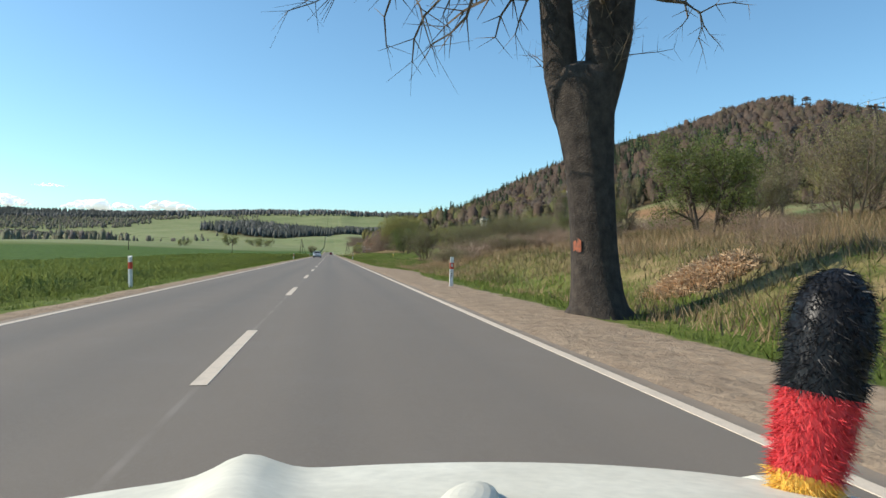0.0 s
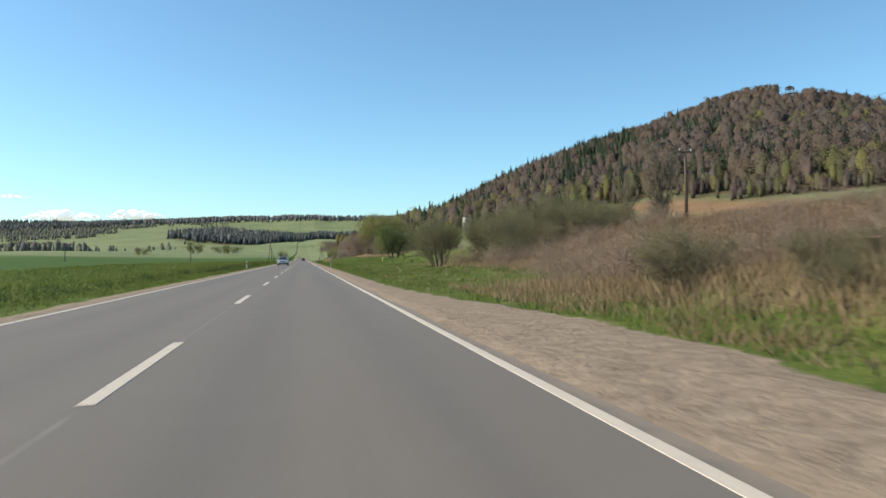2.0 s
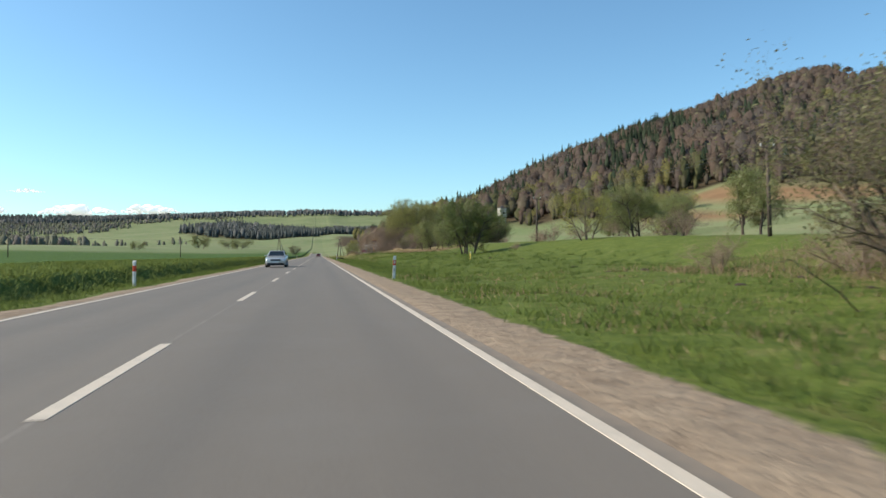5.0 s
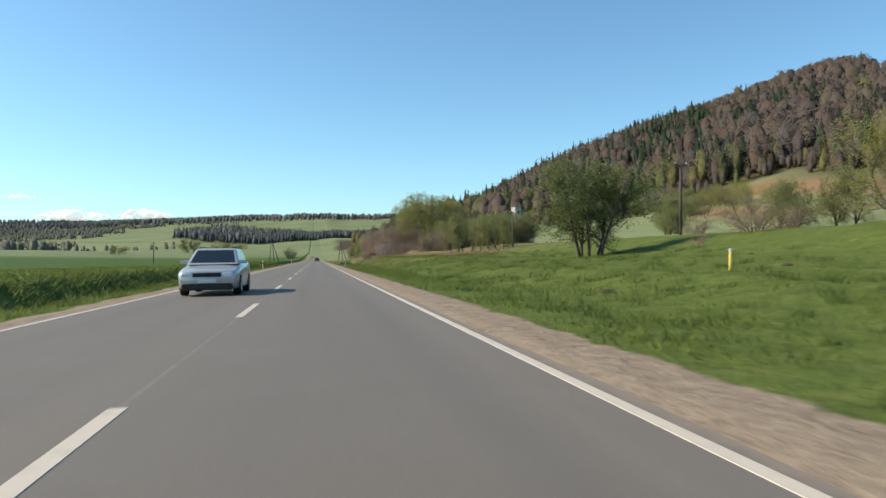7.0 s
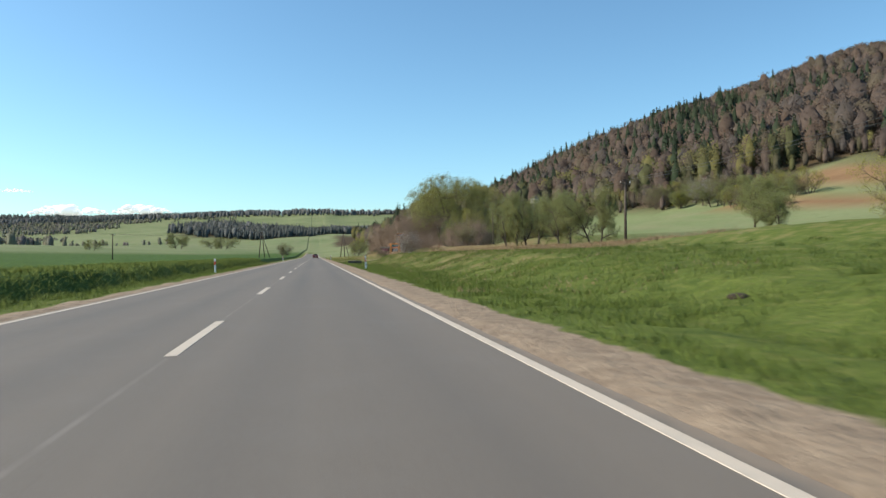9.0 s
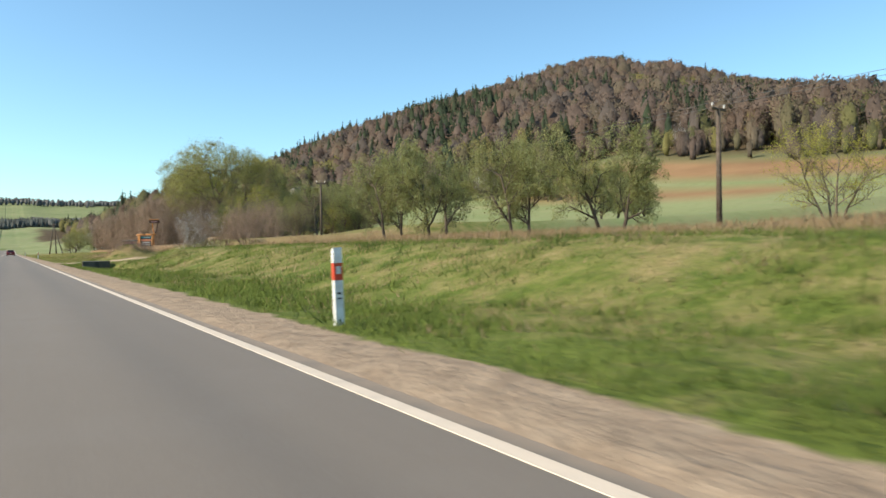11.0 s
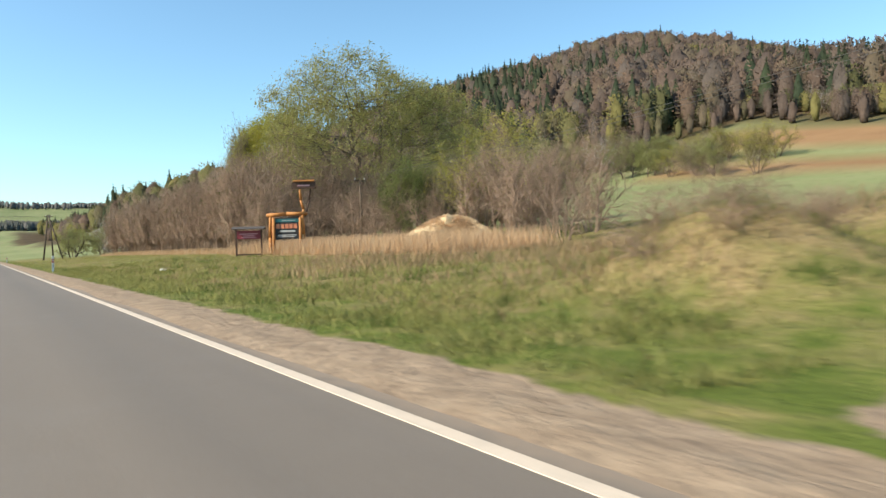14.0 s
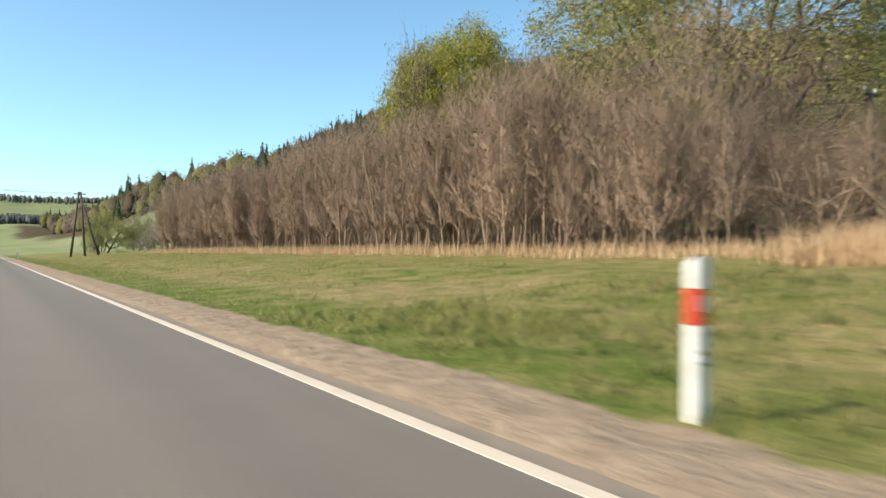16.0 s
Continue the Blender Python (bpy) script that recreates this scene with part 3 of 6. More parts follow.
def build_woods():
    rng = np.random.default_rng(5)
    x, y = sow(rng, 26000, (60, 900), (150, 1350), lambda x, y: forest_edge(x, y) * np.clip(1.25 - np.hypot(x, y - 160) / 1500, 0.25, 1))
    r = rough(x, y, 130.0, 51)
    slope = height(x, y)
    ux, uy = -0.605, -0.796  # trees cleared along the camera's line of sight to the lookout tower
    along, across = (x - 556) * ux + (y - 768) * uy, (x - 556) * uy - (y - 768) * ux
    clear = (np.hypot(x - 556, y - 768) > 15) & ~((along > 0) & (along < 150) & (np.abs(across) < 13)) & ((np.hypot(x - 121, y - 554) > 9) & ~((np.abs(x - 121 + (554 - y) * 0.22) < 8) & (y < 556) & (y > 505)))
    clear &= slope - height(x - 37, y - 47) > -5  # none on the far side
    x, y, r, slope = x[clear], y[clear], r[clear], slope[clear]
    # conifers in a belt half way up, broadleaves above, budding scrub below
    belt = sstep(34, 50, slope) * (1 - sstep(94, 114, slope + 60 * r)) * (1 - 0.75 * sstep(430, 520, x)) * (0.25 + 0.75 * sstep(150, 240, x))
    share = 0.035 + belt * np.clip(0.74 + 1.9 * r, 0.10, 0.97)
    kind = np.where(rng.random(len(x)) < share, 1, 0)
    margin = forest_edge(x - 22, y - 10) < 0.5
    kind = np.where((kind == 0) & (slope < 44) & (rng.random(len(x)) < 0.42), 2, kind)
    kind = np.where((kind == 0) & (slope < 120) & (r > 0.12) & (rng.random(len(x)) < 0.16), 2, kind)
    kind = np.where(margin & (kind == 1), 2, kind)
    kind = np.where((y > 620) & (x < 170) & (rng.random(len(x)) < 0.28), 1, kind)
    tall = np.where(kind == 1, rng.uniform(14, 23, len(x)), rng.uniform(11, 18, len(x)))
    tall = np.where(margin, tall * 0.55, tall)
    kind = np.where((slope > 118) & (rng.random(len(x)) < 0.9), 0, kind)
    kind = np.where((x > 230) & (y < 560) & (kind == 1) & (rng.random(len(x)) < 0.5), 0, kind)
    tall = np.where(np.hypot(x - 500, y - 720) < 170, tall * 0.85, tall)
    near = np.hypot(x, y - 230) < 330
    made = crowns(rng, x[near], y[near], kind[near], tall[near], 340, 7, 0.046, 0.62) + crowns(rng, x[~near], y[~near], kind[~near], tall[~near], 120, 5, 0.060)
    edge = near & (kind != 1) & (rng.random(len(x)) < 0.7)
    made.append(stems(rng, x[edge], y[edge], height(x[edge], y[edge]), tall[edge]))
    tris, tint, lay = gather(made)
    tagged(soup_object("hill_forest", tris, 3, WOOD_TINT, tint=tint, lay=lay), "brown leafless wood mixed with dark conifers on a hillside", "forest", kind="stuff")
    # far woods, hedges and groves, greyed and lightened as if by haze
    grown = [sow(rng, 9000, (-1700, 500), (2700, 3160), far_wood), sow(rng, 3000, (-420, 20), (1500, 1970), far_wood), sow(rng, 3000, (-130, 280), (1950, 2350), far_wood)]
    x, y = (np.concatenate(v) for v in zip(*grown))
    kind = np.where(rough(x, y, 260.0, 61) + rng.normal(0, 0.1, len(x)) - 0.35 * sstep(-620, -500, x) * (y > 2500) > -0.08, 1, 0)
    kind = np.where((y < 2000) & (rng.random(len(x)) < 0.9), 1, kind)
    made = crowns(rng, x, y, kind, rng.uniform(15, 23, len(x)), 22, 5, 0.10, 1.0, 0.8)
    # a row of tall bare trees along the crest
    x = np.arange(-640.0, 260.0, 9.0) + rng.normal(0, 3.0, 100)
    y = 2945 + rng.normal(0, 18, 100)
    tall = rng.uniform(20, 28, 100)
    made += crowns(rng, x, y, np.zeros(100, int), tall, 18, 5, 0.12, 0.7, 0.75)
    made.append(stems(rng, x, y, height(x, y), tall))
    grown = [sow(rng, 30000, (-1500, -150), (1000, 2900), hedges), sow(rng, 7000, (-1500, -330), (1900, 2900), groves)]
    x, y = (np.concatenate(v) for v in zip(*grown))
    x, y = np.concatenate([x, rng.uniform(-345, -225, 70)]), np.concatenate([y, rng.uniform(760, 905, 70)])
    kind = np.where(rng.random(len(x)) < 0.2, 0, 2)
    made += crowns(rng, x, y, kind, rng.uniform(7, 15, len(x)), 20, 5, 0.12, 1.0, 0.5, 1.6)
    tris, tint, lay = gather(made)
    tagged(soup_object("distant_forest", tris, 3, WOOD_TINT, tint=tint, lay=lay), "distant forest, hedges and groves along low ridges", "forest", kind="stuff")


build_woods()


# ---------------------------------------------------------------- grass, reeds and brush
def blades(rng, x, y, tall, width, lean=0.35, twist=True):
    """Single bent blades as triangles standing on the ground."""
    n = len(x)
    z = height(x, y) - 0.01
    a = rng.uniform(0, 2 * np.pi, n)
    side = np.stack([np.cos(a), np.sin(a), np.zeros(n)], -1) * (width / 2)[:, None]
    tip = np.stack([rng.normal(0, lean, n) * tall, rng.normal(0, lean, n) * tall, tall], -1)
    foot = np.stack([x, y, z], -1)
    t = np.stack([foot - side, foot + side, foot + tip], 1)
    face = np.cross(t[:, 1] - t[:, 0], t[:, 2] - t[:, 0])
    away = face[:, 0] * (x - 1.0) + face[:, 1] * 8.0 > 0  # fronts turned to the camera's path, which keeps their shading bright
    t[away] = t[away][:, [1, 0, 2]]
    return t


def sward(rng, tris):
    """Soft upward shading for a mass of blades."""
    lay = rng.normal(0, 0.35, (len(tris), 3)) + np.array([0, 0, 1.0])
    lay /= np.linalg.norm(lay, axis=1)[:, None]
    return np.repeat(lay, 3, axis=0)


def clumped(rng, count, xr, yr, size, seed, bias=0.0):
    x, y = rng.uniform(*xr, count), rng.uniform(*yr, count)
    ok = rng.random(count) < np.clip(0.5 + bias + 1.6 * rough(x, y, size, seed), 0.05, 1)
    return x[ok], y[ok]


def build_grass():
    rng = np.random.default_rng(14)
    lush, pale = [], []
    for xr, yr, count in (((4.7, 8.0), (3, 345), 190000), ((8.0, 13.0), (3, 345), 130000), ((13.0, 20.0), (40, 345), 70000), ((4.7, 9.0), (190, 345), 120000), ((9.0, 20.0), (190, 345), 120000), ((4.7, 21.0), (345, 425), 50000), ((-6.8, -4.6), (3, 300), 90000)):
        x, y = clumped(rng, count, xr, yr, 1.3, 81)
        keep = ~((y > 283.2) & (y < 291.5) & (x > 0) & (x < 13.5)) & (x - 4.7 - verge(y) * (x > 0) > rng.uniform(0, 0.5, len(x)) * (x > 0) - 100 * (x < 0))
        x, y = x[keep], y[keep]
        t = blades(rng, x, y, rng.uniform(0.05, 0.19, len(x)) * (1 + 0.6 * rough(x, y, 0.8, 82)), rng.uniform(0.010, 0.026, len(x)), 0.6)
        old = y + rough(x, y, 9.0, 84) * 40 > 282
        lush.append(t[~old])
        pale.append(t[old])
    for name, mat, tris, label in (("grass", GRASS, lush, "short green roadside grass"), ("grass", GRASS_PALE, pale, "pale yellow-green roadside grass")):
        tris = np.concatenate(tris)
        tagged(soup_object(name, tris.reshape(-1, 3), 3, mat, lay=sward(rng, tris)), label, "grass", kind="stuff")
    # darker tufts scattered over the meadow
    n = 2600
    tx, ty = rng.uniform(5.6, 24, n), rng.uniform(66, 345, n)
    ok = ~((ty > 279) & (ty < 293)) & (rng.random(n) < np.clip(0.6 + 1.5 * rough(tx, ty, 11.0, 86), 0.1, 1))
    tx, ty = np.repeat(tx[ok], 34), np.repeat(ty[ok], 34)
    x, y = tx + rng.normal(0, 0.16, len(tx)), ty + rng.normal(0, 0.16, len(tx))
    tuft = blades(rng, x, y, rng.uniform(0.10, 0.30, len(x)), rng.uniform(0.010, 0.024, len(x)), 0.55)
    tagged(soup_object("grass_tufts", tuft.reshape(-1, 3), 3, TUFT, lay=sward(rng, tuft)), "dark green tufts of ranker meadow grass", "grass", kind="stuff")
    # young leafy crop along the field's edge
    x, y = np.concatenate([rng.uniform(-10.5, -6.5, 150000), rng.uniform(-22, -10.5, 80000)]), np.concatenate([rng.uniform(2, 300, 150000), rng.uniform(2, 200, 80000)])
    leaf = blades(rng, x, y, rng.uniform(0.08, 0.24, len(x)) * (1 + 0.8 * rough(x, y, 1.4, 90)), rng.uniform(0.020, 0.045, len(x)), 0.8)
    tagged(soup_object("young_crop", leaf.reshape(-1, 3), 3, CROP_LEAF, lay=sward(rng, leaf)), "dense young green crop at a field's edge", "crop", kind="stuff")
    # rank dark grass on the bank
    x, y = clumped(rng, 60000, (7.0, 25.0), (3, 62), 2.2, 89, 0.1)
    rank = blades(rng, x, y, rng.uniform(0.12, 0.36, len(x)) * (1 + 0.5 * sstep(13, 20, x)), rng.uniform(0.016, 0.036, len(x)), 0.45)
    tagged(soup_object("rank_grass", rank.reshape(-1, 3), 3, RANK_GRASS, lay=sward(rng, rank)), "rank olive-brown grass on a bank", "grass", kind="stuff")
    parts = []
    # dry grass over the bank and in tufts elsewhere
    for xr, yr, count, tall, bias in (((6.6, 11.0), (2, 62), 30000, (0.10, 0.32), 0.0), ((11.0, 27.0), (4, 64), 60000, (0.2, 0.6), 0.2), ((15.0, 34.0), (62, 130), 34000, (0.15, 0.5), 0.0), ((17.0, 40.0), (58, 100), 50000, (0.3, 0.85), 0.3),
                                      ((17.0, 33.0), (225, 284), 42000, (0.15, 0.5), 0.05), ((8.0, 16.0), (40, 62), 16000, (0.2, 0.6), 0.1), ((5.3, 15.0), (58, 132), 22000, (0.06, 0.20), -0.3), ((5.4, 14.0), (195, 280), 26000, (0.06, 0.20), -0.35), ((6.0, 15.0), (291, 345), 15000, (0.06, 0.22), -0.3), ((9.0, 22.0), (285, 318), 16000, (0.2, 0.6), 0.0)):
        x, y = clumped(rng, count, xr, yr, 1.9, 83, bias)
        keep = ~((y > 281) & (y < 292.5 + 0.3 * (x - 6)) & (x > 4) & (x < 30))
        x, y = x[keep], y[keep]
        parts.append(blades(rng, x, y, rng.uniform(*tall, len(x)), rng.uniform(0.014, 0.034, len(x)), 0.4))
    parts = np.concatenate(parts)
    tagged(soup_object("dry_grass", parts.reshape(-1, 3), 3, DRY_GRASS, lay=sward(rng, parts)), "tall withered straw-coloured grass", "grass", kind="stuff")
    # withered red-brown weeds on the terrace
    x, y = clumped(rng, 30000, (22.5, 42), (60, 98), 3.0, 87, 0.25)
    tagged(soup_object("withered_weeds", blades(rng, x, y, rng.uniform(0.4, 1.15, len(x)), rng.uniform(0.014, 0.032, len(x)), 0.16).reshape(-1, 3), 3, RED_WEED), "tall withered red-brown weeds on a terrace", "weeds", kind="stuff")
    # reeds in front of the thicket
    parts = []
    x, y = rng.uniform(17.6, 24.0, 30000), rng.uniform(313, 345, 30000)
    ok = rng.random(len(x)) < np.clip(1.2 - np.abs(x - 20.5) / 4.5 + rough(x, y, 2.0, 85), 0, 1)
    x, y = x[ok], y[ok]
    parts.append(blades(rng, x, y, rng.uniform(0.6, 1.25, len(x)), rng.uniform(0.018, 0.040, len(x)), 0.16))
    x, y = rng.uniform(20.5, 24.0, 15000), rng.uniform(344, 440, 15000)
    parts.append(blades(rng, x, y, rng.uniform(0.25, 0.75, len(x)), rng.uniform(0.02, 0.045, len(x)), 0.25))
    tagged(soup_object("dry_reeds", np.concatenate(parts).reshape(-1, 3), 3, DRY_REED), "stand of dry pale reeds", "reeds", kind="stuff")
    # fine twigs that fill the thicket under an uneven top
    n = 150000
    x, y = 23.5 + 14 * rng.random(n) ** 1.4, rng.uniform(351, 437, n)
    top = 7.6 + 4.0 * rough(x, y, 7.0, 88) + 1.2 * sstep(26, 34, x)
    t = blades(rng, x, y, rng.uniform(0.5, 1.5, n), rng.uniform(0.012, 0.034, n), 0.5)
    t[:, :, 2] += (rng.random(n) ** 0.85 * top)[:, None]
    tagged(soup_object("thicket_twigs", t.reshape(-1, 3), 3, FINE_TWIG), "mass of fine reddish-brown leafless twigs", "thicket", kind="stuff")


DRY_GRASS = leafy("withered_grass", (0.20, 0.135, 0.070), (0.38, 0.285, 0.160), 0.2)
RANK_GRASS = leafy("rank_grass", (0.090, 0.088, 0.030), (0.195, 0.165, 0.072), 0.25)
CROP_LEAF = leafy("crop_leaf", (0.105, 0.150, 0.030), (0.215, 0.265, 0.062), 0.25, 0.85)
RED_WEED = leafy("withered_weed", (0.13, 0.072, 0.040), (0.27, 0.165, 0.095), 0.1, 0.9)
FINE_TWIG = leafy("fine_twig", (0.185, 0.132, 0.098), (0.375, 0.270, 0.198), 0.0, 0.9)
build_grass()


def straw_heap(x, y, rx, ry, tall, count, name, label):
    """A heap of cut stalks: a mound with loose straws over it."""
    rng = np.random.default_rng(int(x * 10))
    z0 = float(height(np.array([x]), np.array([y]))[0])
    heap = new(name)
    heap.matrix_basis = pose(x, y, z0 - 0.08)
    verts, faces = [(0, 0, tall)], []
    for k in range(1, 7):
        for j in range(20):
            a = 2 * math.pi * j / 20
            f = k / 6
            w = 1 + 0.16 * math.sin(3 * a + k) + rng.normal(0, 0.05)
            verts.append((math.cos(a) * rx * f * w, math.sin(a) * ry * f * w, tall * math.cos(f * 1.5) * (1 + rng.normal(0, 0.06)) - (0.15 if k == 6 else 0)))
    for j in range(20):
        faces.append((0, 1 + j, 1 + (j + 1) % 20))
        for k in range(5):
            a, b = 1 + 20 * k + j, 1 + 20 * k + (j + 1) % 20
            faces.append((a, a + 20, b + 20, b))
    drape = lambda px, py: height(x + np.asarray(px), y + np.asarray(py)) - z0
    verts = [(p[0], p[1], p[2] + float(drape([p[0]], [p[1]])[0])) for p in verts]
    mesh_object("mound", verts, faces, STRAW_DARK, heap)
    r, a = np.sqrt(rng.random(count)), rng.uniform(0, 6.28, count)
    c = np.stack([np.cos(a) * r * rx, np.sin(a) * r * ry, tall * np.cos(r * 1.5) + rng.uniform(0, 0.08, count)], -1)
    c[:, 2] += drape(c[:, 0], c[:, 1])
    d = rng.normal(size=(count, 3)) * np.array([1, 1, 0.35])
    d /= np.linalg.norm(d, axis=1)[:, None]
    w = np.cross(d, rng.normal(size=(count, 3)))
    w /= np.linalg.norm(w, axis=1)[:, None]
    s = rng.uniform(0.08, 0.26, count)[:, None]
    soup_object("straw", np.stack([c - d * s - w * 0.012, c - d * s + w * 0.012, c + d * s + w * 0.010, c + d * s - w * 0.010], 1), 4, DRY_REED, heap)
    return tagged(heap, label, "straw heap")


STRAW_DARK = two_tone("straw_shadow", (0.42, 0.31, 0.17), (0.58, 0.44, 0.27), 6.0, 0.95)
straw_heap(8.9, 14.6, 1.2, 1.0, 0.30, 3600, "straw_heap", "heap of dry cut stalks on a grassy bank")
straw_heap(27.2, 327.6, 3.5, 2.9, 2.0, 9000, "reed_heap", "pale mound of flattened dry reeds by bushes")


# ---------------------------------------------------------------- trees and shrubs
def tube(verts, faces, path, radii, sides):
    """A tapered, bent stem along a path of points."""
    start = len(verts)
    for k, (p, r) in enumerate(zip(path, radii)):
        a, b = path[max(k - 1, 0)], path[min(k + 1, len(path) - 1)]
        d = (b - a).normalized()
        u = d.cross(Vector((0.31, 0.95, 0.02))).normalized() if abs(d.z) > 0.6 else d.cross(Vector((0, 0, 1))).normalized()
        w = d.cross(u)
        for j in range(sides):
            t = 2 * math.pi * j / sides
            verts.append(p + (u * math.cos(t) + w * math.sin(t)) * r)
    for k in range(len(path) - 1):
        for j in range(sides):
            a = start + k * sides + j
            b = start + k * sides + (j + 1) % sides
            faces.append((a, b, b + sides, a + sides))
    faces.append(tuple(start + (len(path) - 1) * sides + j for j in range(sides)))


def grow(rng, verts, faces, tips, p, d, length, r, level, o):
    """One limb and, from it, finer ones; the ends of the finest go into tips."""
    steps = 4 if level < 2 else 2 if level >= o["levels"] else 3
    path, radii, dirs = [p], [r], [d]
    for k in range(steps):
        d = (d + Vector(rng.normal(0, o["bend"], 3)) + Vector((0, 0, o["lift"] - o["droop"] * level)) * 0.5).normalized()
        p = p + d * (length / steps)
        path.append(p)
        dirs.append(d)
        radii.append(r * (1 - (k + 1) / steps * (0.55 if level < o["levels"] else 0.8)))
    if level >= o["levels"]:
        tube(verts, faces, [path[0], path[-1]], [r, r * 0.25], 3)
    else:
        tube(verts, faces, path, radii, (8, 5, 3, 3, 3)[min(level, 4)])
    if level >= o["levels"]:
        tips.extend(path[1:])
        return
    for k in range(1, steps + 1):
        kids = o["kids"] if k < steps else o["kids"] + 1
        for _ in range(kids):
            side = Vector(rng.normal(0, 1, 3))
            side = (side - side.dot(dirs[k]) * dirs[k]).normalized()
            e = (dirs[k] * (1 - o["spread"]) + side * o["spread"]).normalized()
            grow(rng, verts, faces, tips, path[k], e, length * o["shrink"] * rng.uniform(0.7, 1.15), radii[k] * 0.62, level + 1, o)


def leaf_quads(rng, tips, count, size, loose):
    t = np.array([tuple(v) for v in tips])
    c = t[rng.integers(0, len(t), count)] + rng.normal(0, loose, (count, 3))
    a = rng.normal(size=(count, 3))
    a /= np.linalg.norm(a, axis=1)[:, None]
    b = np.cross(a, rng.normal(size=(count, 3)))
    b /= np.linalg.norm(b, axis=1)[:, None]
    s = (size * rng.uniform(0.6, 1.4, count))[:, None]
    return np.stack([c - a * s, c - b * s * 0.55, c + a * s, c + b * s * 0.55], 1)


#            stems, lean, height share, trunk radius, options, leaves, leaf size, loose, leaf material, wood material
LEAF_SOFT = leafy("soft_green_leaf", (0.190, 0.205, 0.072), (0.330, 0.325, 0.130), 0.4)
LEAF_MAPLE = leafy("maple_leaf", (0.225, 0.222, 0.070), (0.410, 0.385, 0.140), 0.45)
LEAF_WILLOW = leafy("willow_bud", (0.160, 0.152, 0.066), (0.285, 0.266, 0.120), 0.4)
LEAF_BUD = leafy("pale_bud", (0.170, 0.150, 0.070), (0.300, 0.260, 0.130), 0.3)
KINDS = {
    "bush_tree": dict(stems=5, lean=0.42, first=0.52, r=0.09, levels=3, kids=2, spread=0.52, shrink=0.55, bend=0.12, lift=0.12, droop=0.02,
                      leaves=26000, size=0.050, loose=0.12, leaf=LEAF, wood=BARK),
    "yellow_bush": dict(stems=4, lean=0.40, first=0.55, r=0.07, levels=3, kids=2, spread=0.5, shrink=0.52, bend=0.12, lift=0.15, droop=0.0,
                        leaves=12000, size=0.034, loose=0.08, leaf=LEAF_YELLOW, wood=TWIG),
    "orchard_tree": dict(stems=2, lean=0.15, first=0.50, r=0.11, levels=3, kids=2, spread=0.55, shrink=0.56, bend=0.13, lift=0.10, droop=0.0,
                         leaves=26000, size=0.046, loose=0.12, leaf=LEAF_SOFT, wood=BARK),
    "willow": dict(stems=7, lean=0.55, first=0.55, r=0.07, levels=3, kids=2, spread=0.45, shrink=0.55, bend=0.11, lift=0.18, droop=0.0,
                   leaves=14000, size=0.040, loose=0.20, leaf=LEAF_WILLOW, wood=TWIG),
    "bare_tree": dict(stems=1, lean=0.06, first=0.62, r=0.20, levels=3, kids=3, spread=0.55, shrink=0.50, bend=0.10, lift=0.14, droop=0.0,
                      leaves=2600, size=0.045, loose=0.1, leaf=LEAF_BUD, wood=PALE_TWIG),
    "blossom_bush": dict(stems=6, lean=0.50, first=0.5, r=0.06, levels=3, kids=2, spread=0.55, shrink=0.55, bend=0.14, lift=0.10, droop=0.0,
                         leaves=9000, size=0.034, loose=0.18, leaf=BLOSSOM, wood=TWIG),
    "thorn_bush": dict(stems=6, lean=0.60, first=0.5, r=0.05, levels=3, kids=2, spread=0.58, shrink=0.55, bend=0.16, lift=0.08, droop=0.0,
                       leaves=500, size=0.045, loose=0.14, leaf=LEAF_DULL, wood=TWIG_RED),
    "bramble": dict(stems=11, lean=0.75, first=0.6, r=0.024, levels=2, kids=3, spread=0.58, shrink=0.50, bend=0.2, lift=0.04, droop=0.06,
                    leaves=500, size=0.045, loose=0.14, leaf=LEAF_DULL, wood=TWIG_RED),
    "sapling": dict(stems=2, lean=0.05, first=0.72, r=0.040, levels=2, kids=6, spread=0.42, shrink=0.36, bend=0.07, lift=0.22, droop=0.0,
                    leaves=160, size=0.05, loose=0.15, leaf=LEAF_DULL, wood=TWIG_RED),
}
GROWN = {}


def raise_tree(kind, variant, name):
    k = KINDS[kind]
    rng = np.random.default_rng(100 * variant + len(kind))
    verts, faces, tips = [], [], []
    for s in range(k["stems"]):
        a = 2 * math.pi * (s + rng.uniform(-0.3, 0.3)) / k["stems"]
        lean = k["lean"] * rng.uniform(0.35, 1.2)
        d = Vector((math.cos(a) * lean, math.sin(a) * lean, 1)).normalized()
        foot = Vector((math.cos(a) * k["r"] * 1.1, math.sin(a) * k["r"] * 1.1, -0.15 / 6))
        grow(rng, verts, faces, tips, foot * (1 if k["stems"] > 1 else 0), d, k["first"] * rng.uniform(0.85, 1.1), k["r"] / 6.0, 0, k)
    top = float(np.quantile([w.z for w in tips], 0.985))
    tips = [w for w in tips if w.z < top * 1.02]  # no leaves on stray leaders
    size = 5.4
    v = [w / top * size for w in verts]
    tree = new(name)
    mesh_object("trunk", v, faces, k["wood"], tree, smooth=True)
    quads = leaf_quads(rng, [w / top * size for w in tips], k["leaves"], k["size"], k["loose"])
    soup_object("crown", quads, 4, k["leaf"], tree)
    return tree


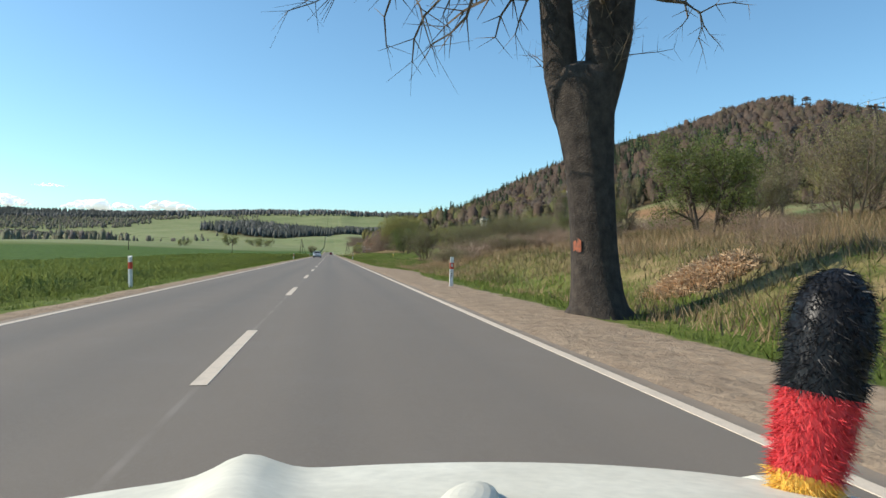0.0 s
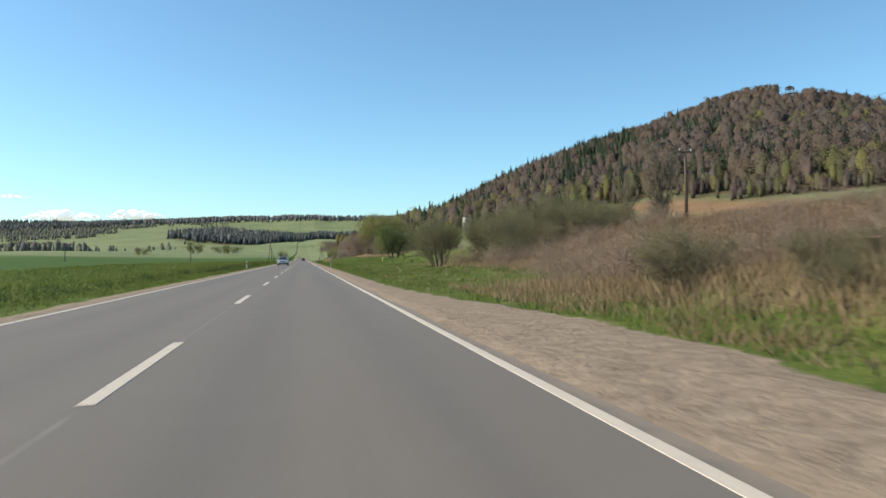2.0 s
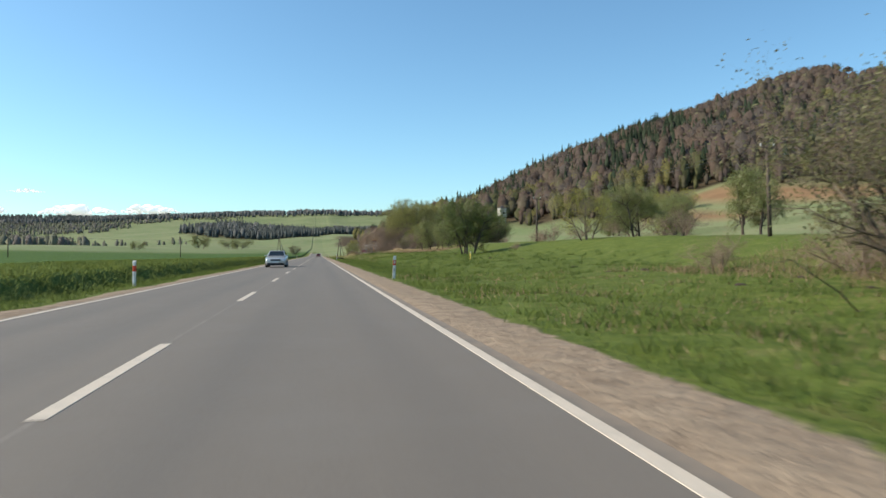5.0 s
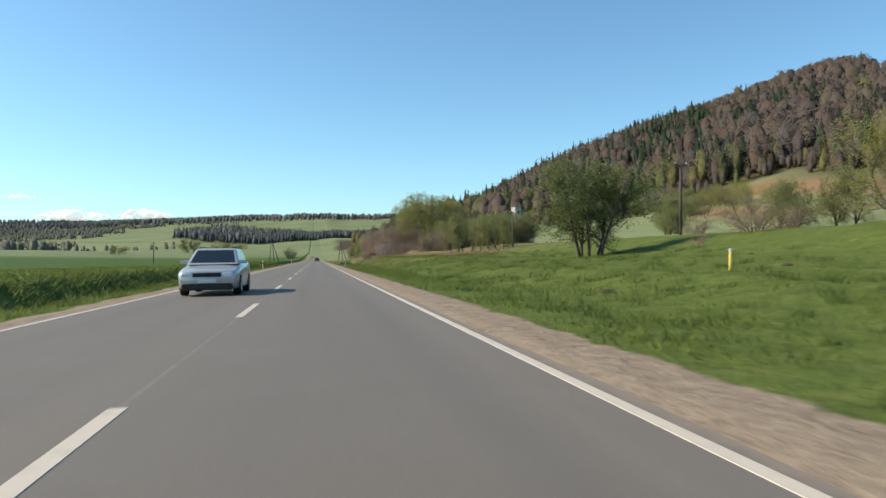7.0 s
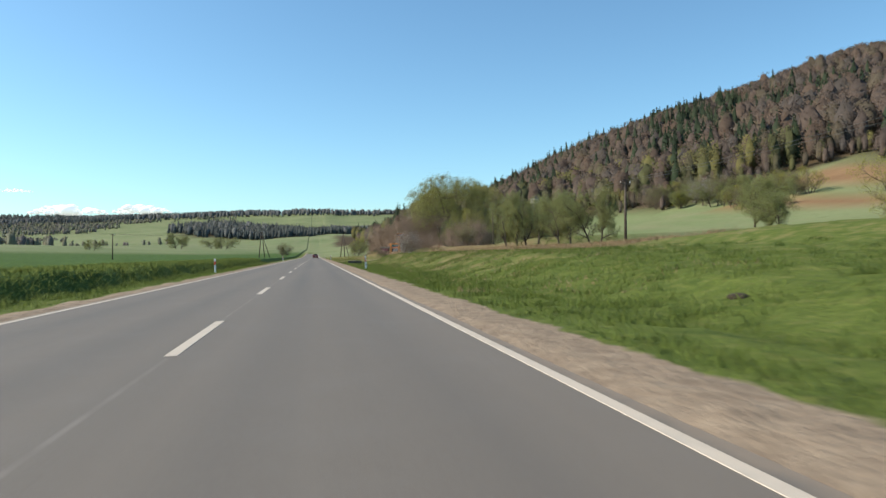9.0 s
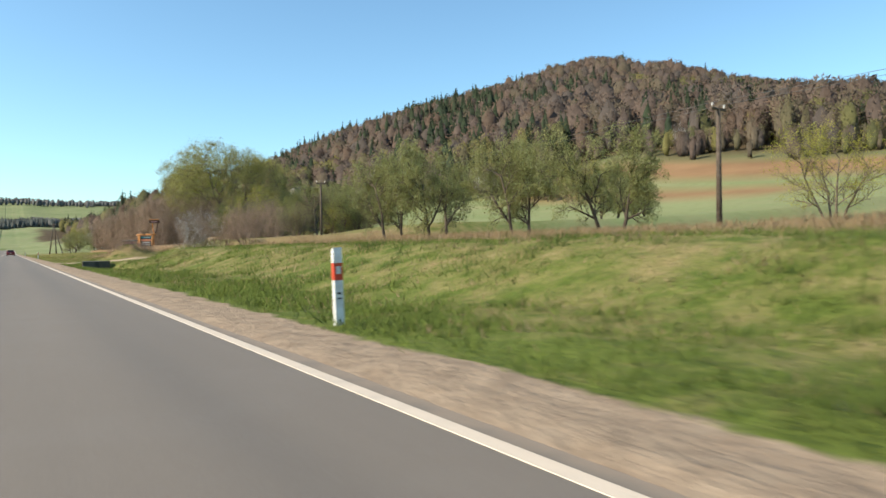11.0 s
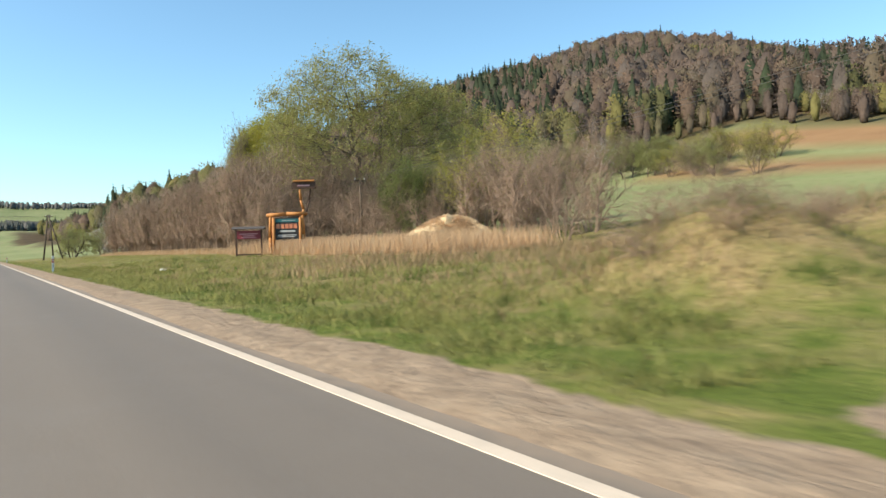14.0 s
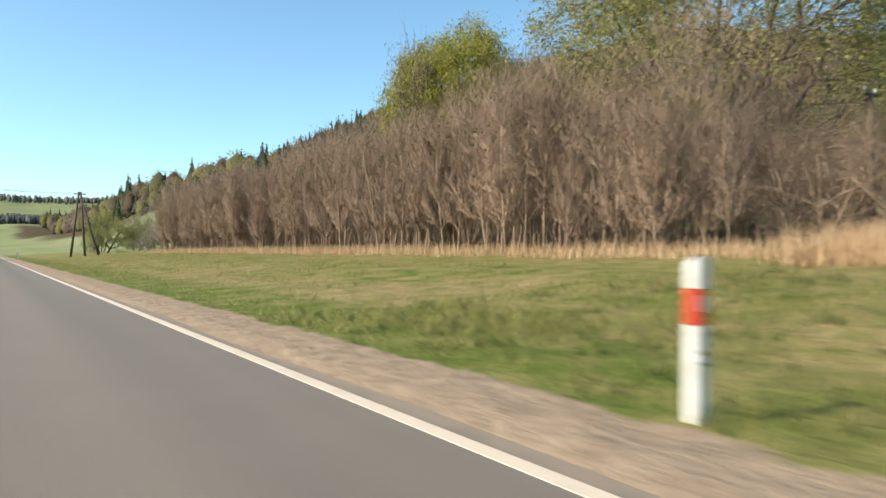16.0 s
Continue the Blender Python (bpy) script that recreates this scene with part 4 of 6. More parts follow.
def plant(kind, x, y, tall, variant=0, wide=1.0, name="", label="", category="tree", group="", turn=None):
    """A tree of that kind, so many metres tall, rooted in the ground."""
    z = float(height(np.array([x]), np.array([y]))[0]) - 0.05
    turn = (x * 37 + y * 91) % 360 if turn is None else turn
    s = tall / 6.0
    m = Matrix.LocRotScale((x, y, z), Euler((0, 0, radians(turn))), (s * wide, s * wide, s))
    key = (kind, variant)
    if key in GROWN:
        keep = GROWN[key].scale
        tree = copy_thing(GROWN[key], m @ Matrix.Diagonal((1 / keep[0], 1 / keep[1], 1 / keep[2], 1)))
        tree.name = name or tree.name
    else:
        tree = GROWN[key] = raise_tree(kind, variant, name or kind)
        tree.matrix_basis = m
        GROWN[key] = tree
    return tagged(tree, label, category, group)


# ---- broad maples: stems to a domed crown, boughs to the crown's parts, twigs to every tuft
def raise_maple(x, y, tall, wide, seed, leaf, label):
    rng = np.random.default_rng(seed)
    tree = new("great_maple")
    tree.matrix_basis = pose(x, y, float(height(np.array([x]), np.array([y]))[0]) - 0.1)
    low, half = tall * 0.24, wide / 2

    def dome(n, inner):
        out = []
        while len(out) < n:
            a, u = rng.uniform(0, 2 * math.pi), rng.random()
            share = inner + (1 - inner) * rng.random() ** 0.5
            lobe = 1 + 0.13 * math.sin(3 * a + seed) + 0.09 * math.sin(5 * a + 2 * u * 3)
            h = u ** 0.65
            r = half * lobe * math.sqrt(max(1 - (abs(h - 0.32) / 0.72) ** 3.4, 0.0)) * share
            z = low + (tall - low) * (h * (0.55 + 0.45 * share)) * (1 - 0.10 * (1 + math.sin(2 * a + seed)) * h)
            out.append(Vector((math.cos(a) * r, math.sin(a) * r, z)))
        return out

    def bough(v, f, a, b, r0, r1, sides, sag, steps=4):
        path = []
        for k in range(steps + 1):
            u = k / steps
            p = a.lerp(b, u)
            p.z += sag * (b - a).length * math.sin(math.pi * u) * -1
            if 0 < k < steps:
                p += Vector(rng.normal(0, 0.035, 3)) * (b - a).length
            path.append(p)
        tube(v, f, path, [r0 + (r1 - r0) * k / steps for k in range(steps + 1)], sides)
        return path

    v, f = [], []
    fork = Vector((0, 0, tall * 0.10))
    tube(v, f, [Vector((0, 0, -0.3)), Vector((0, 0, 0.3)), Vector((0.05, 0, tall * 0.06)), fork], [0.75, 0.52, 0.47, 0.5], 12)
    mesh_object("trunk", v, f, MAPLE_BARK, tree, smooth=True)
    main = []
    for k in range(8):
        a = 2 * math.pi * (k + rng.uniform(-0.25, 0.25)) / 8
        r = half * (0.62 if k % 2 else 0.28) * rng.uniform(0.85, 1.15)
        goal = Vector((math.cos(a) * r, math.sin(a) * r, tall * (0.80 if k % 2 else 0.93)))
        v, f = [], []
        main.append(bough(v, f, fork - Vector((0, 0, 0.4)), goal, 0.27, 0.05, 8, 0.07, 8))
        mesh_object("limb", v, f, MAPLE_BARK, tree, smooth=True)
    joints = [(p, 0.03 + 0.12 * (1 - k / 8)) for m in main for k, p in enumerate(m) if k >= 2]
    seconds = []
    v, f = [], []
    for g in dome(170, 0.62):
        p, r = min(joints, key=lambda q: (q[0] - g).length + (3.0 if q[0].z > g.z - 0.2 else 0))
        seconds += [(q, r * 0.5 * (1 - k / 5)) for k, q in enumerate(bough(v, f, p, g, r * 0.62, 0.025, 5, 0.05)) if k]
    tagged(mesh_object("bough", v, f, MAPLE_BARK, tree, smooth=True), kind="stuff")
    where = np.array([tuple(q) for q, _ in seconds])
    v, f, tips = [], [], []
    for g in dome(1500, 0.45):
        p = seconds[int(np.argmin(((where - np.array(tuple(g))) ** 2).sum(1)))][0]
        path = bough(v, f, p, g, 0.022, 0.008, 3, 0.03, 3)
        tips += path[1:]
        for _ in range(2):
            tip = g + Vector(rng.normal(0, 0.42, 3))
            bough(v, f, path[2], tip, 0.010, 0.004, 3, 0.0, 1)
            tips += [tip, tip]
    tagged(mesh_object("twig_spray", v, f, TWIG, tree), kind="stuff")
    soup_object("crown", leaf_quads(rng, tips, 100000, 0.086, 0.32), 4, leaf, tree)
    return tagged(tree, label, "tree")


MAPLE_BARK = two_tone("maple_bark", (0.085, 0.070, 0.052), (0.150, 0.125, 0.095), 3.0, 0.95, 22.0, 0.02)

# ---- the great roadside tree
def build_roadside_tree(bx, by):
    rng = np.random.default_rng(77)
    tree = new("roadside_tree")
    tree.matrix_basis = pose(bx, by, float(height(np.array([bx]), np.array([by]))[0]) - 0.05) @ Matrix.Scale(0.955, 4)
    tagged(tree, "huge dark-barked roadside tree, leafless, forked trunk", "tree")
    side, back = Vector((0.933, -0.36, 0)), Vector((0.36, 0.933, 0))

    def trunk_tube(rings, sides, verts, faces):
        start = len(verts)
        for k, (z, c, ha, hb) in enumerate(rings):
            for j in range(sides):
                t = 2 * math.pi * j / sides
                ridge_ = 1 + 0.045 * math.sin(5 * t + 0.6 * z) + 0.03 * math.sin(9 * t - 1.1 * z) + (0.12 * math.sin(4 * t + 1) if z < 0.2 else 0)
                verts.append(side * (c + math.cos(t) * ha * ridge_) + back * (math.sin(t) * hb * ridge_) + Vector((0, 0, z)))
        for k in range(len(rings) - 1):
            for j in range(sides):
                a, b = start + k * sides + j, start + k * sides + (j + 1) % sides
                faces.append((a, b, b + sides, a + sides))
        faces.append(tuple(start + (len(rings) - 1) * sides + j for j in range(sides)))

    verts, faces = [], []
    trunk_tube([(-0.2, 0.02, 0.80, 0.78), (0.08, 0.0, 0.66, 0.66), (0.25, -0.03, 0.58, 0.6), (0.5, -0.06, 0.52, 0.55), (0.95, -0.10, 0.48, 0.5),
                (1.4, -0.13, 0.46, 0.47), (2.2, -0.19, 0.46, 0.46), (3.0, -0.25, 0.47, 0.46), (3.6, -0.31, 0.52, 0.48), (4.2, -0.38, 0.59, 0.5),
                (4.65, -0.40, 0.68, 0.5), (4.95, -0.40, 0.70, 0.42), (5.1, -0.38, 0.55, 0.2)], 22, verts, faces)
    mesh_object("trunk", verts, faces, BARK_DEEP, tree, smooth=True)
    tips = []
    o = dict(levels=3, kids=2, spread=0.60, shrink=0.48, bend=0.26, lift=0.02, droop=0.12)

    def limb(points, label=""):
        v, f = [], []
        path = [side * c + back * b + Vector((0, 0, z)) for z, c, b, r in points]
        tube(v, f, path, [r for *_, r in points], 12)
        return v, f, path

    for points, shoots in (
        ([(3.3, -0.42, 0.0, 0.22), (4.1, -0.66, 0.0, 0.33), (4.9, -0.82, 0.0, 0.345), (5.6, -0.88, 0.0, 0.34), (6.4, -0.95, 0.05, 0.33), (8.0, -1.15, 0.1, 0.29), (11.0, -1.7, 0.3, 0.2), (14, -2.2, 0.4, 0.08)],
         [(6.3, -1, 0.25, 2.6), (6.6, -1, -0.5, 4.6), (7.2, -1, 0.1, 6.0), (7.6, -1, -0.25, 5.2), (8.0, -0.9, -0.7, 4.6), (9.0, -0.6, 0.8, 4.0), (6.9, -1, -0.05, 3.4)]),
        ([(3.3, -0.25, 0.0, 0.2), (4.1, -0.16, 0.0, 0.3), (4.9, -0.02, 0.0, 0.34), (5.6, -0.06, -0.02, 0.27), (6.4, -0.02, -0.1, 0.26), (8.5, -0.2, -0.3, 0.22), (12.5, -0.1, -0.9, 0.10)],
         [(6.2, 0.1, -1, 2.4), (7.4, -0.5, -1, 3.6), (8.4, -1, -0.4, 3.6)]),
        ([(3.3, -0.15, 0.05, 0.22), (4.2, -0.02, 0.1, 0.28), (4.9, 0.12, 0.1, 0.31), (5.6, 0.28, 0.1, 0.29), (6.4, 0.36, 0.12, 0.27), (8.5, 0.75, 0.3, 0.22), (12.5, 1.4, 0.8, 0.10)],
         [(6.5, 0.9, -0.4, 2.2), (7.8, 1, 0.3, 3.6), (9.0, 0.6, 0.9, 3.0)]),
    ):
        v, f, path = limb(points)
        part_ = mesh_object("limb", v, f, BARK_DEEP, tree, smooth=True)
        v, f = [], []
        for z, u, b, length in shoots:
            near = min(points, key=lambda q: abs(q[0] - z))
            p = side * near[1] + back * near[2] + Vector((0, 0, z))
            d = (side * u + back * b + Vector((0, 0, 0.22))).normalized()
            grow(rng, v, f, tips, p, d, length * 0.78, 0.035 + 0.012 * length, 1, o)
        # fine shoots on the bark
        for _ in range(9):
            z = rng.uniform(4.6, 6.5)
            near = min(points, key=lambda q: abs(q[0] - z))
            t = rng.uniform(0, 6.28)
            d = side * math.cos(t) + back * math.sin(t)
            p = side * near[1] + back * near[2] + Vector((0, 0, z)) + d * near[3] * 0.9
            grow(rng, v, f, tips, p, (d + Vector((0, 0, 0.8))).normalized(), rng.uniform(0.5, 1.1), 0.012, 2, dict(o, lift=0.2, droop=0.0))
        mesh_object("branches", v, f, TWIG, part_)
    # orange forester's mark on the bark
    v, f = [], []
    for k in range(5):
        for j in range(4):
            t = math.pi * (1.12 + 0.045 * j) + 0.25
            v.append(side * (-0.13 + math.cos(t) * 0.485) + back * (math.sin(t) * 0.495) + Vector((0, 0, 1.34 + 0.055 * k + 0.03 * math.sin(j * 2.0 + k))))
    for k in range(4):
        for j in range(3):
            f.append((4 * k + j, 4 * k + j + 1, 4 * k + j + 5, 4 * k + j + 4))
    mesh_object("paint_mark", v, f, ORANGE, tree, "faded orange paint mark")


BARK_DEEP = two_tone("furrowed_bark", (0.034, 0.027, 0.022), (0.082, 0.065, 0.052), 5.0, 0.95, 30.0, 0.05)
ORANGE = two_tone("orange_paint", (0.34, 0.10, 0.05), (0.14, 0.07, 0.05), 16.0, 0.8, low=0.4, high=0.7)
build_roadside_tree(6.06, 13.2)

# ---- shrubs of the overgrown bank
for x, y, tall, kind, wide in ((18.3, 31.0, 5.2, "bush_tree", 0.9), (14.9, 37.0, 3.0, "bush_tree", 1.0), (20.5, 24.5, 4.6, "willow", 1.0), (24.0, 36.0, 4.0, "willow", 1.1)):
    plant(kind, x, y, tall, 1, wide, "roadside_bush", "leafy green shrub on an overgrown bank", "shrub", "bank shrubs")
for x, y, tall in ((19.1, 46.6, 5.6), (20.4, 45.4, 4.8), (26.5, 37.5, 5.6), (33.1, 95.6, 9.2), (38.3, 112.3, 9.4), (40.0, 109.0, 7.5)):
    plant("bare_tree", x, y, tall, 0 if tall > 5.5 else 1, 0.64, "bare_tree", "slim leafless tree with pale grey-brown twigs", "tree", "bare trees")
rng_b = random.Random(9)
for k in range(18):
    plant("bramble", rng_b.uniform(10.5, 24.0), rng_b.uniform(42.0, 70.0), rng_b.uniform(1.3, 2.2), k % 3, rng_b.uniform(1.4, 1.9), "bramble", "tangled reddish-brown bramble on a dry bank", "shrub", "bank brambles")
for k in range(44):
    plant("bramble" if k % 3 else "thorn_bush", rng_b.uniform(18.0, 38.0), rng_b.uniform(62.0, 102.0), rng_b.uniform(1.0, 2.4), k % 3, rng_b.uniform(1.4, 1.9), "bramble", "tangled reddish-brown bramble on a dry bank", "shrub", "terrace brambles")
for x, y, tall in ((247.7, 433.0, 10.5), (236.0, 419.0, 9.0), (153.0, 437.0, 13.0)):
    plant("blossom_bush", x, y, tall, 1, 0.9, "blossom_tree", "white-blossoming wild cherry at a wood's edge", "tree", "wild cherries")
for k in range(46):
    y = 14.0 + k * 1.35 + rng_b.uniform(-1, 1)
    x = rng_b.uniform(11.0, 27.0) + max(0, (y - 48) * 0.25)
    plant("thorn_bush", x, y, rng_b.uniform(0.9, 1.9), k % 3, rng_b.uniform(1.2, 1.7), "thorn_bush", "low reddish-brown leafless thicket bush", "shrub", "bank thorn bushes")

for k in range(26):
    y = rng_b.uniform(41.0, 62.0)
    x = rng_b.uniform(8.6, 15.0) + 0.05 * (y - 41)
    kind = ("willow", "bramble", "thorn_bush")[k % 3]
    plant(kind, x, y, rng_b.uniform(0.7, 1.7), k % 2, rng_b.uniform(1.2, 1.8), "bank_bush", "low olive and brown bush on a dry bank", "shrub", "bank bushes")

# ---- scrub behind the low meadow
for x, y, tall, v in ((15.6, 110.5, 6.6, 0), (21.6, 105.3, 6.0, 1), (24.5, 108.5, 5.6, 0), (30.0, 116.0, 7.0, 1), (34.0, 119.5, 6.4, 0), (26.5, 119.0, 5.8, 0), (24.5, 102.0, 3.6, 0), (30.5, 126.0, 5.6, 1), (41.9, 128.0, 5.0, 1), (20.5, 100.5, 3.2, 0), (26.8, 112.5, 6.8, 1), (31.0, 109.5, 6.4, 0), (35.5, 111.0, 6.0, 1), (22.5, 116.5, 6.6, 0), (38.0, 122.5, 7.0, 1), (-10.5, 468.0, 6.2, 0)):
    plant("willow", x, y, tall, v, 1.05, "scrub_willow", "sprawling multi-stemmed willow bush, barely in leaf", "shrub", "meadow willows")
for k in range(22):
    plant("thorn_bush", 18 + rng_b.uniform(0, 16), 84 + rng_b.uniform(0, 44), rng_b.uniform(1.0, 2.6), k % 3, 1.4, "thorn_bush", "low reddish-brown leafless thicket bush", "shrub", "meadow thorn bushes")

# ---- trees of the rising meadow
plant("bush_tree", 20.1, 183.7, 7.6, 0, 0.95, "round_tree", "round multi-stemmed tree in fresh green leaf", "tree")
for x, y, tall, v in ((28.4, 165.4, 5.8, 0), (34.7, 166.5, 6.2, 1), (50.0, 171.0, 9.0, 1), (63.1, 211.2, 8.6, 1), (92.6, 273.6, 13.5, 0), (75.5, 239.7, 11.0, 1), (98.0, 320.0, 13.0, 1), (92.0, 306.0, 9.0, 1)):
    plant("yellow_bush" if v == 0 else "orchard_tree", x, y, tall, v, 1.0, "young_tree", "young tree with thin yellow-green spring leaves", "tree", "meadow trees")
for x, y, tall, v in ((31.7, 251.4, 6.6, 0), (30.7, 258.6, 7.4, 1), (29.4, 267.0, 8.2, 0), (27.8, 271.6, 7.8, 1)):
    plant("orchard_tree", x, y, tall, v, 0.78, "orchard_tree", "old orchard tree with sparse grey-green leaves", "tree", "orchard row")
for x, y, tall in ((29.0, 178.5, 2.8), (36.0, 172.0, 3.6), (40.5, 169.0, 4.2), (29.5, 185.5, 1.6), (31.5, 189.5, 1.4), (33, 180, 2.0), (30.5, 205, 1.2), (24, 176, 1.0)):
    plant("thorn_bush", x, y, tall, 0, 1.5, "thorn_bush", "low reddish-brown leafless thicket bush", "shrub", "meadow thorn bushes")

# ---- budding trees along the lower edge of the wood
for x, y, tall, kind in ((150.0, 425.0, 10.0, "orchard_tree"), (147.0, 408.0, 9.0, "yellow_bush"), (146.0, 394.0, 9.5, "orchard_tree"), (145.0, 383.0, 10.5, "yellow_bush"), (152.0, 462.0, 9.0, "orchard_tree"), (151.0, 478.0, 10.0, "bare_tree"), (149.0, 449.0, 8.0, "yellow_bush")):
    plant(kind, x, y, tall, 0, 0.9, "edge_tree", "small spring tree at a wood's edge", "tree", "wood edge trees")

# ---- scrub on the slopes and a budding thicket before the fields
rng_s = random.Random(41)


def slope_shrub(x, y, tall, k):
    kind = ("willow", "orchard_tree", "thorn_bush", "willow", "yellow_bush", "bare_tree")[k % 6]
    variant = 0 if kind in ("yellow_bush", "bare_tree") else k % 2
    plant(kind, x, y, tall, variant, rng_s.uniform(0.85, 1.2), "slope_shrub", "budding shrub on a meadow slope below woods", "shrub", "slope shrubs")


for k in range(34):
    slope_shrub(rng_s.uniform(147, 168), rng_s.uniform(388, 478), rng_s.uniform(7.0, 12.0), k)
for k in range(48):
    y = rng_s.uniform(70, 250)
    x = rng_s.uniform(70, 215)
    if abs(x - 188 - 0.08 * (y - 330)) > 20:
        slope_shrub(x + 4 * math.sin(y * 0.2), y, rng_s.uniform(2.5, 6.0), k)

# ---- grove before the wooded slope
rng_g = random.Random(17)
for k in range(16):
    kind = ("orchard_tree", "bare_tree", "yellow_bush", "willow")[k % 4]
    plant(kind, rng_g.uniform(50, 70), rng_g.uniform(362, 412), rng_g.uniform(9.0, 13.0), k % 2 if kind != "yellow_bush" else 0, 0.85, "grove_tree", "slender spring tree in a loose grove", "tree", "grove trees")

for x, y, tall in ((70.0, 381.0, 14.5), (68.0, 372.0, 14.0), (65.0, 385.0, 15.0), (61.5, 376.0, 14.0)):
    plant("orchard_tree", x, y, tall, 0, 0.9, "grove_tree", "slender spring tree in a loose grove", "tree", "grove trees")

# ---- shrubs by the drive
for x, y, tall in ((11.2, 295.4, 0.9), (12.4, 296.6, 1.1), (10.4, 294.6, 0.7), (13.4, 297.6, 0.9), (11.9, 294.2, 0.8), (10.8, 296.6, 1.0), (12.8, 295.2, 0.9), (9.8, 295.8, 0.6)):
    plant("bramble", x, y, tall, 1, 1.6, "bramble", "low brown bramble on a spoil heap", "shrub", "heap brambles")
plant("blossom_bush", 15.0, 283.2, 4.4, 0, 0.82, "blossom_bush", "white-blossoming blackthorn bush behind a grassy bank", "shrub")
plant("thorn_bush", 17.0, 282.8, 4.0, 1, 0.9, "thorn_bush", "dark leafless thorn bush beside blossom", "shrub")
plant("thorn_bush", 19.0, 282.8, 3.6, 2, 1.0, "thorn_bush", "dark leafless thorn bush beside blossom", "shrub")
plant("willow", 24.0, 284.0, 3.4, 0, 1.1, "scrub_willow", "sprawling multi-stemmed willow bush, barely in leaf", "shrub")
for x, y, tall, v, w in ((30.8, 325.3, 7.4, 0, 0.62), (33.5, 321.0, 6.8, 1, 0.62), (35.5, 328.5, 7.6, 2, 0.65), (29.0, 318.5, 4.8, 1, 0.7), (38.5, 334.0, 8.0, 0, 0.65)):
    plant("thorn_bush", x, y, tall, v, w, "thicket_bush", "tall reddish-brown leafless bush", "shrub", "tall thicket bushes")
for x, y, tall, v in ((29.5, 346.5, 6.2, 0), (32.0, 350.5, 7.0, 1), (27.5, 349.5, 5.6, 2), (30.5, 343.0, 5.0, 2), (35.0, 347.5, 6.6, 0)):
    plant("thorn_bush", x, y, tall, v, 0.85, "thicket_bush", "tall reddish-brown leafless bush", "shrub", "tall thicket bushes")
plant("yellow_bush", 33.5, 331.6, 10.5, 0, 0.75, "young_tree", "slender tree with bright yellow-green leaves", "tree")
plant("bush_tree", 32.8, 342.5, 7.8, 1, 0.6, "green_tree", "narrow green-leaved tree at a thicket edge", "tree")
raise_maple(37.0, 358.3, 19.4, 24.0, 3, LEAF_MAPLE, "great spreading maple in yellow-green spring leaf")
raise_maple(36.4, 386.0, 18.7, 13.0, 8, LEAF_YELLOW, "bright yellow-green maple above a thicket")
plant("bare_tree", 31.1, 384.4, 19.0, 0, 0.42, "birch", "tall thin leafless birch above a thicket", "tree")

rng_t = random.Random(21)
for k in range(9):
    plant(("thorn_bush", "willow", "bare_tree")[k % 3], rng_t.uniform(29, 44), rng_t.uniform(338, 357), rng_t.uniform(4.0, 8.0), k % 2, 0.9, "thicket_bush", "tall reddish-brown leafless bush", "shrub", "tall thicket bushes")

# ---- bushes in the low fields
for x, y, tall in ((-91.0, 700.0, 12.0), (-64.0, 720.0, 10.0), (-72.0, 733.0, 9.0), (-108.0, 560.0, 6.0)):
    plant("orchard_tree", x, y, tall, 0, 1.25, "field_bush", "round grey-green bush in low farmland", "shrub", "field bushes")

# ---- thicket of saplings
for k in range(285):
    y = 351.0 + 86.0 * (k / 285.0) + rng_t.uniform(-2, 2)
    x = 23.5 + 15.0 * rng_t.random() ** 1.5 - 0.02 * (y - 345)
    plant("sapling", x, y, rng_t.uniform(7.6, 10.8) * (0.6 + 0.4 * min(1, max(0, y - 349) / 12)), k % 6, rng_t.uniform(0.8, 1.15), "sapling", "slim leafless reddish-brown sapling in a dense thicket", "tree", "thicket saplings")
for k in range(14):
    plant("sapling", 28.5 + rng_t.uniform(0, 8), 318.5 + rng_t.uniform(0, 14), rng_t.uniform(5.6, 8.0), k % 6, rng_t.uniform(0.9, 1.2), "sapling", "slim leafless reddish-brown sapling in a dense thicket", "tree", "thicket saplings")
for k in range(16):
    y = 428 + k * 4.5
    kind = ("bare_tree", "yellow_bush", "blossom_bush", "orchard_tree")[k % 4]
    plant(kind, 22 + rng_t.uniform(0, 22) - 0.03 * (y - 428), y, rng_t.uniform(5, 9), 0, 1.0, "edge_tree", "small spring tree at a wood's edge", "tree", "wood edge trees")
plant("orchard_tree", 17.2, 461.0, 7.0, 0, 1.1, "bare_round_tree", "round leafless tree standing in open meadow", "tree")


# ---------------------------------------------------------------- roadside things
def part(name, bm, material, parent, label="", smooth=False):
    me = bpy.data.meshes.new(name)
    bm.normal_update()
    bm.to_mesh(me)
    bm.free()
    me.materials.append(material)
    if smooth:
        me.polygons.foreach_set("use_smooth", [True] * len(me.polygons))
    ob = new(name, me)
    ob.parent = parent
    if label:
        ob["label"] = label
    return ob


def box(bm, x0, x1, y0, y1, z0, z1, bevel=0.0, m=None):
    made = bmesh.ops.create_cube(bm, size=1.0)["verts"]
    bmesh.ops.scale(bm, vec=(x1 - x0, y1 - y0, z1 - z0), verts=made)
    bmesh.ops.translate(bm, vec=((x0 + x1) / 2, (y0 + y1) / 2, (z0 + z1) / 2), verts=made)
    if bevel:
        edges = list({e for v in made for e in v.link_edges})
        made = list({v for f in bmesh.ops.bevel(bm, geom=edges, offset=bevel, segments=2, affect="EDGES", profile=0.5)["faces"] for v in f.verts} | {v for v in made if v.is_valid})
    if m is not None:
        bmesh.ops.transform(bm, matrix=m, verts=made)
    return made


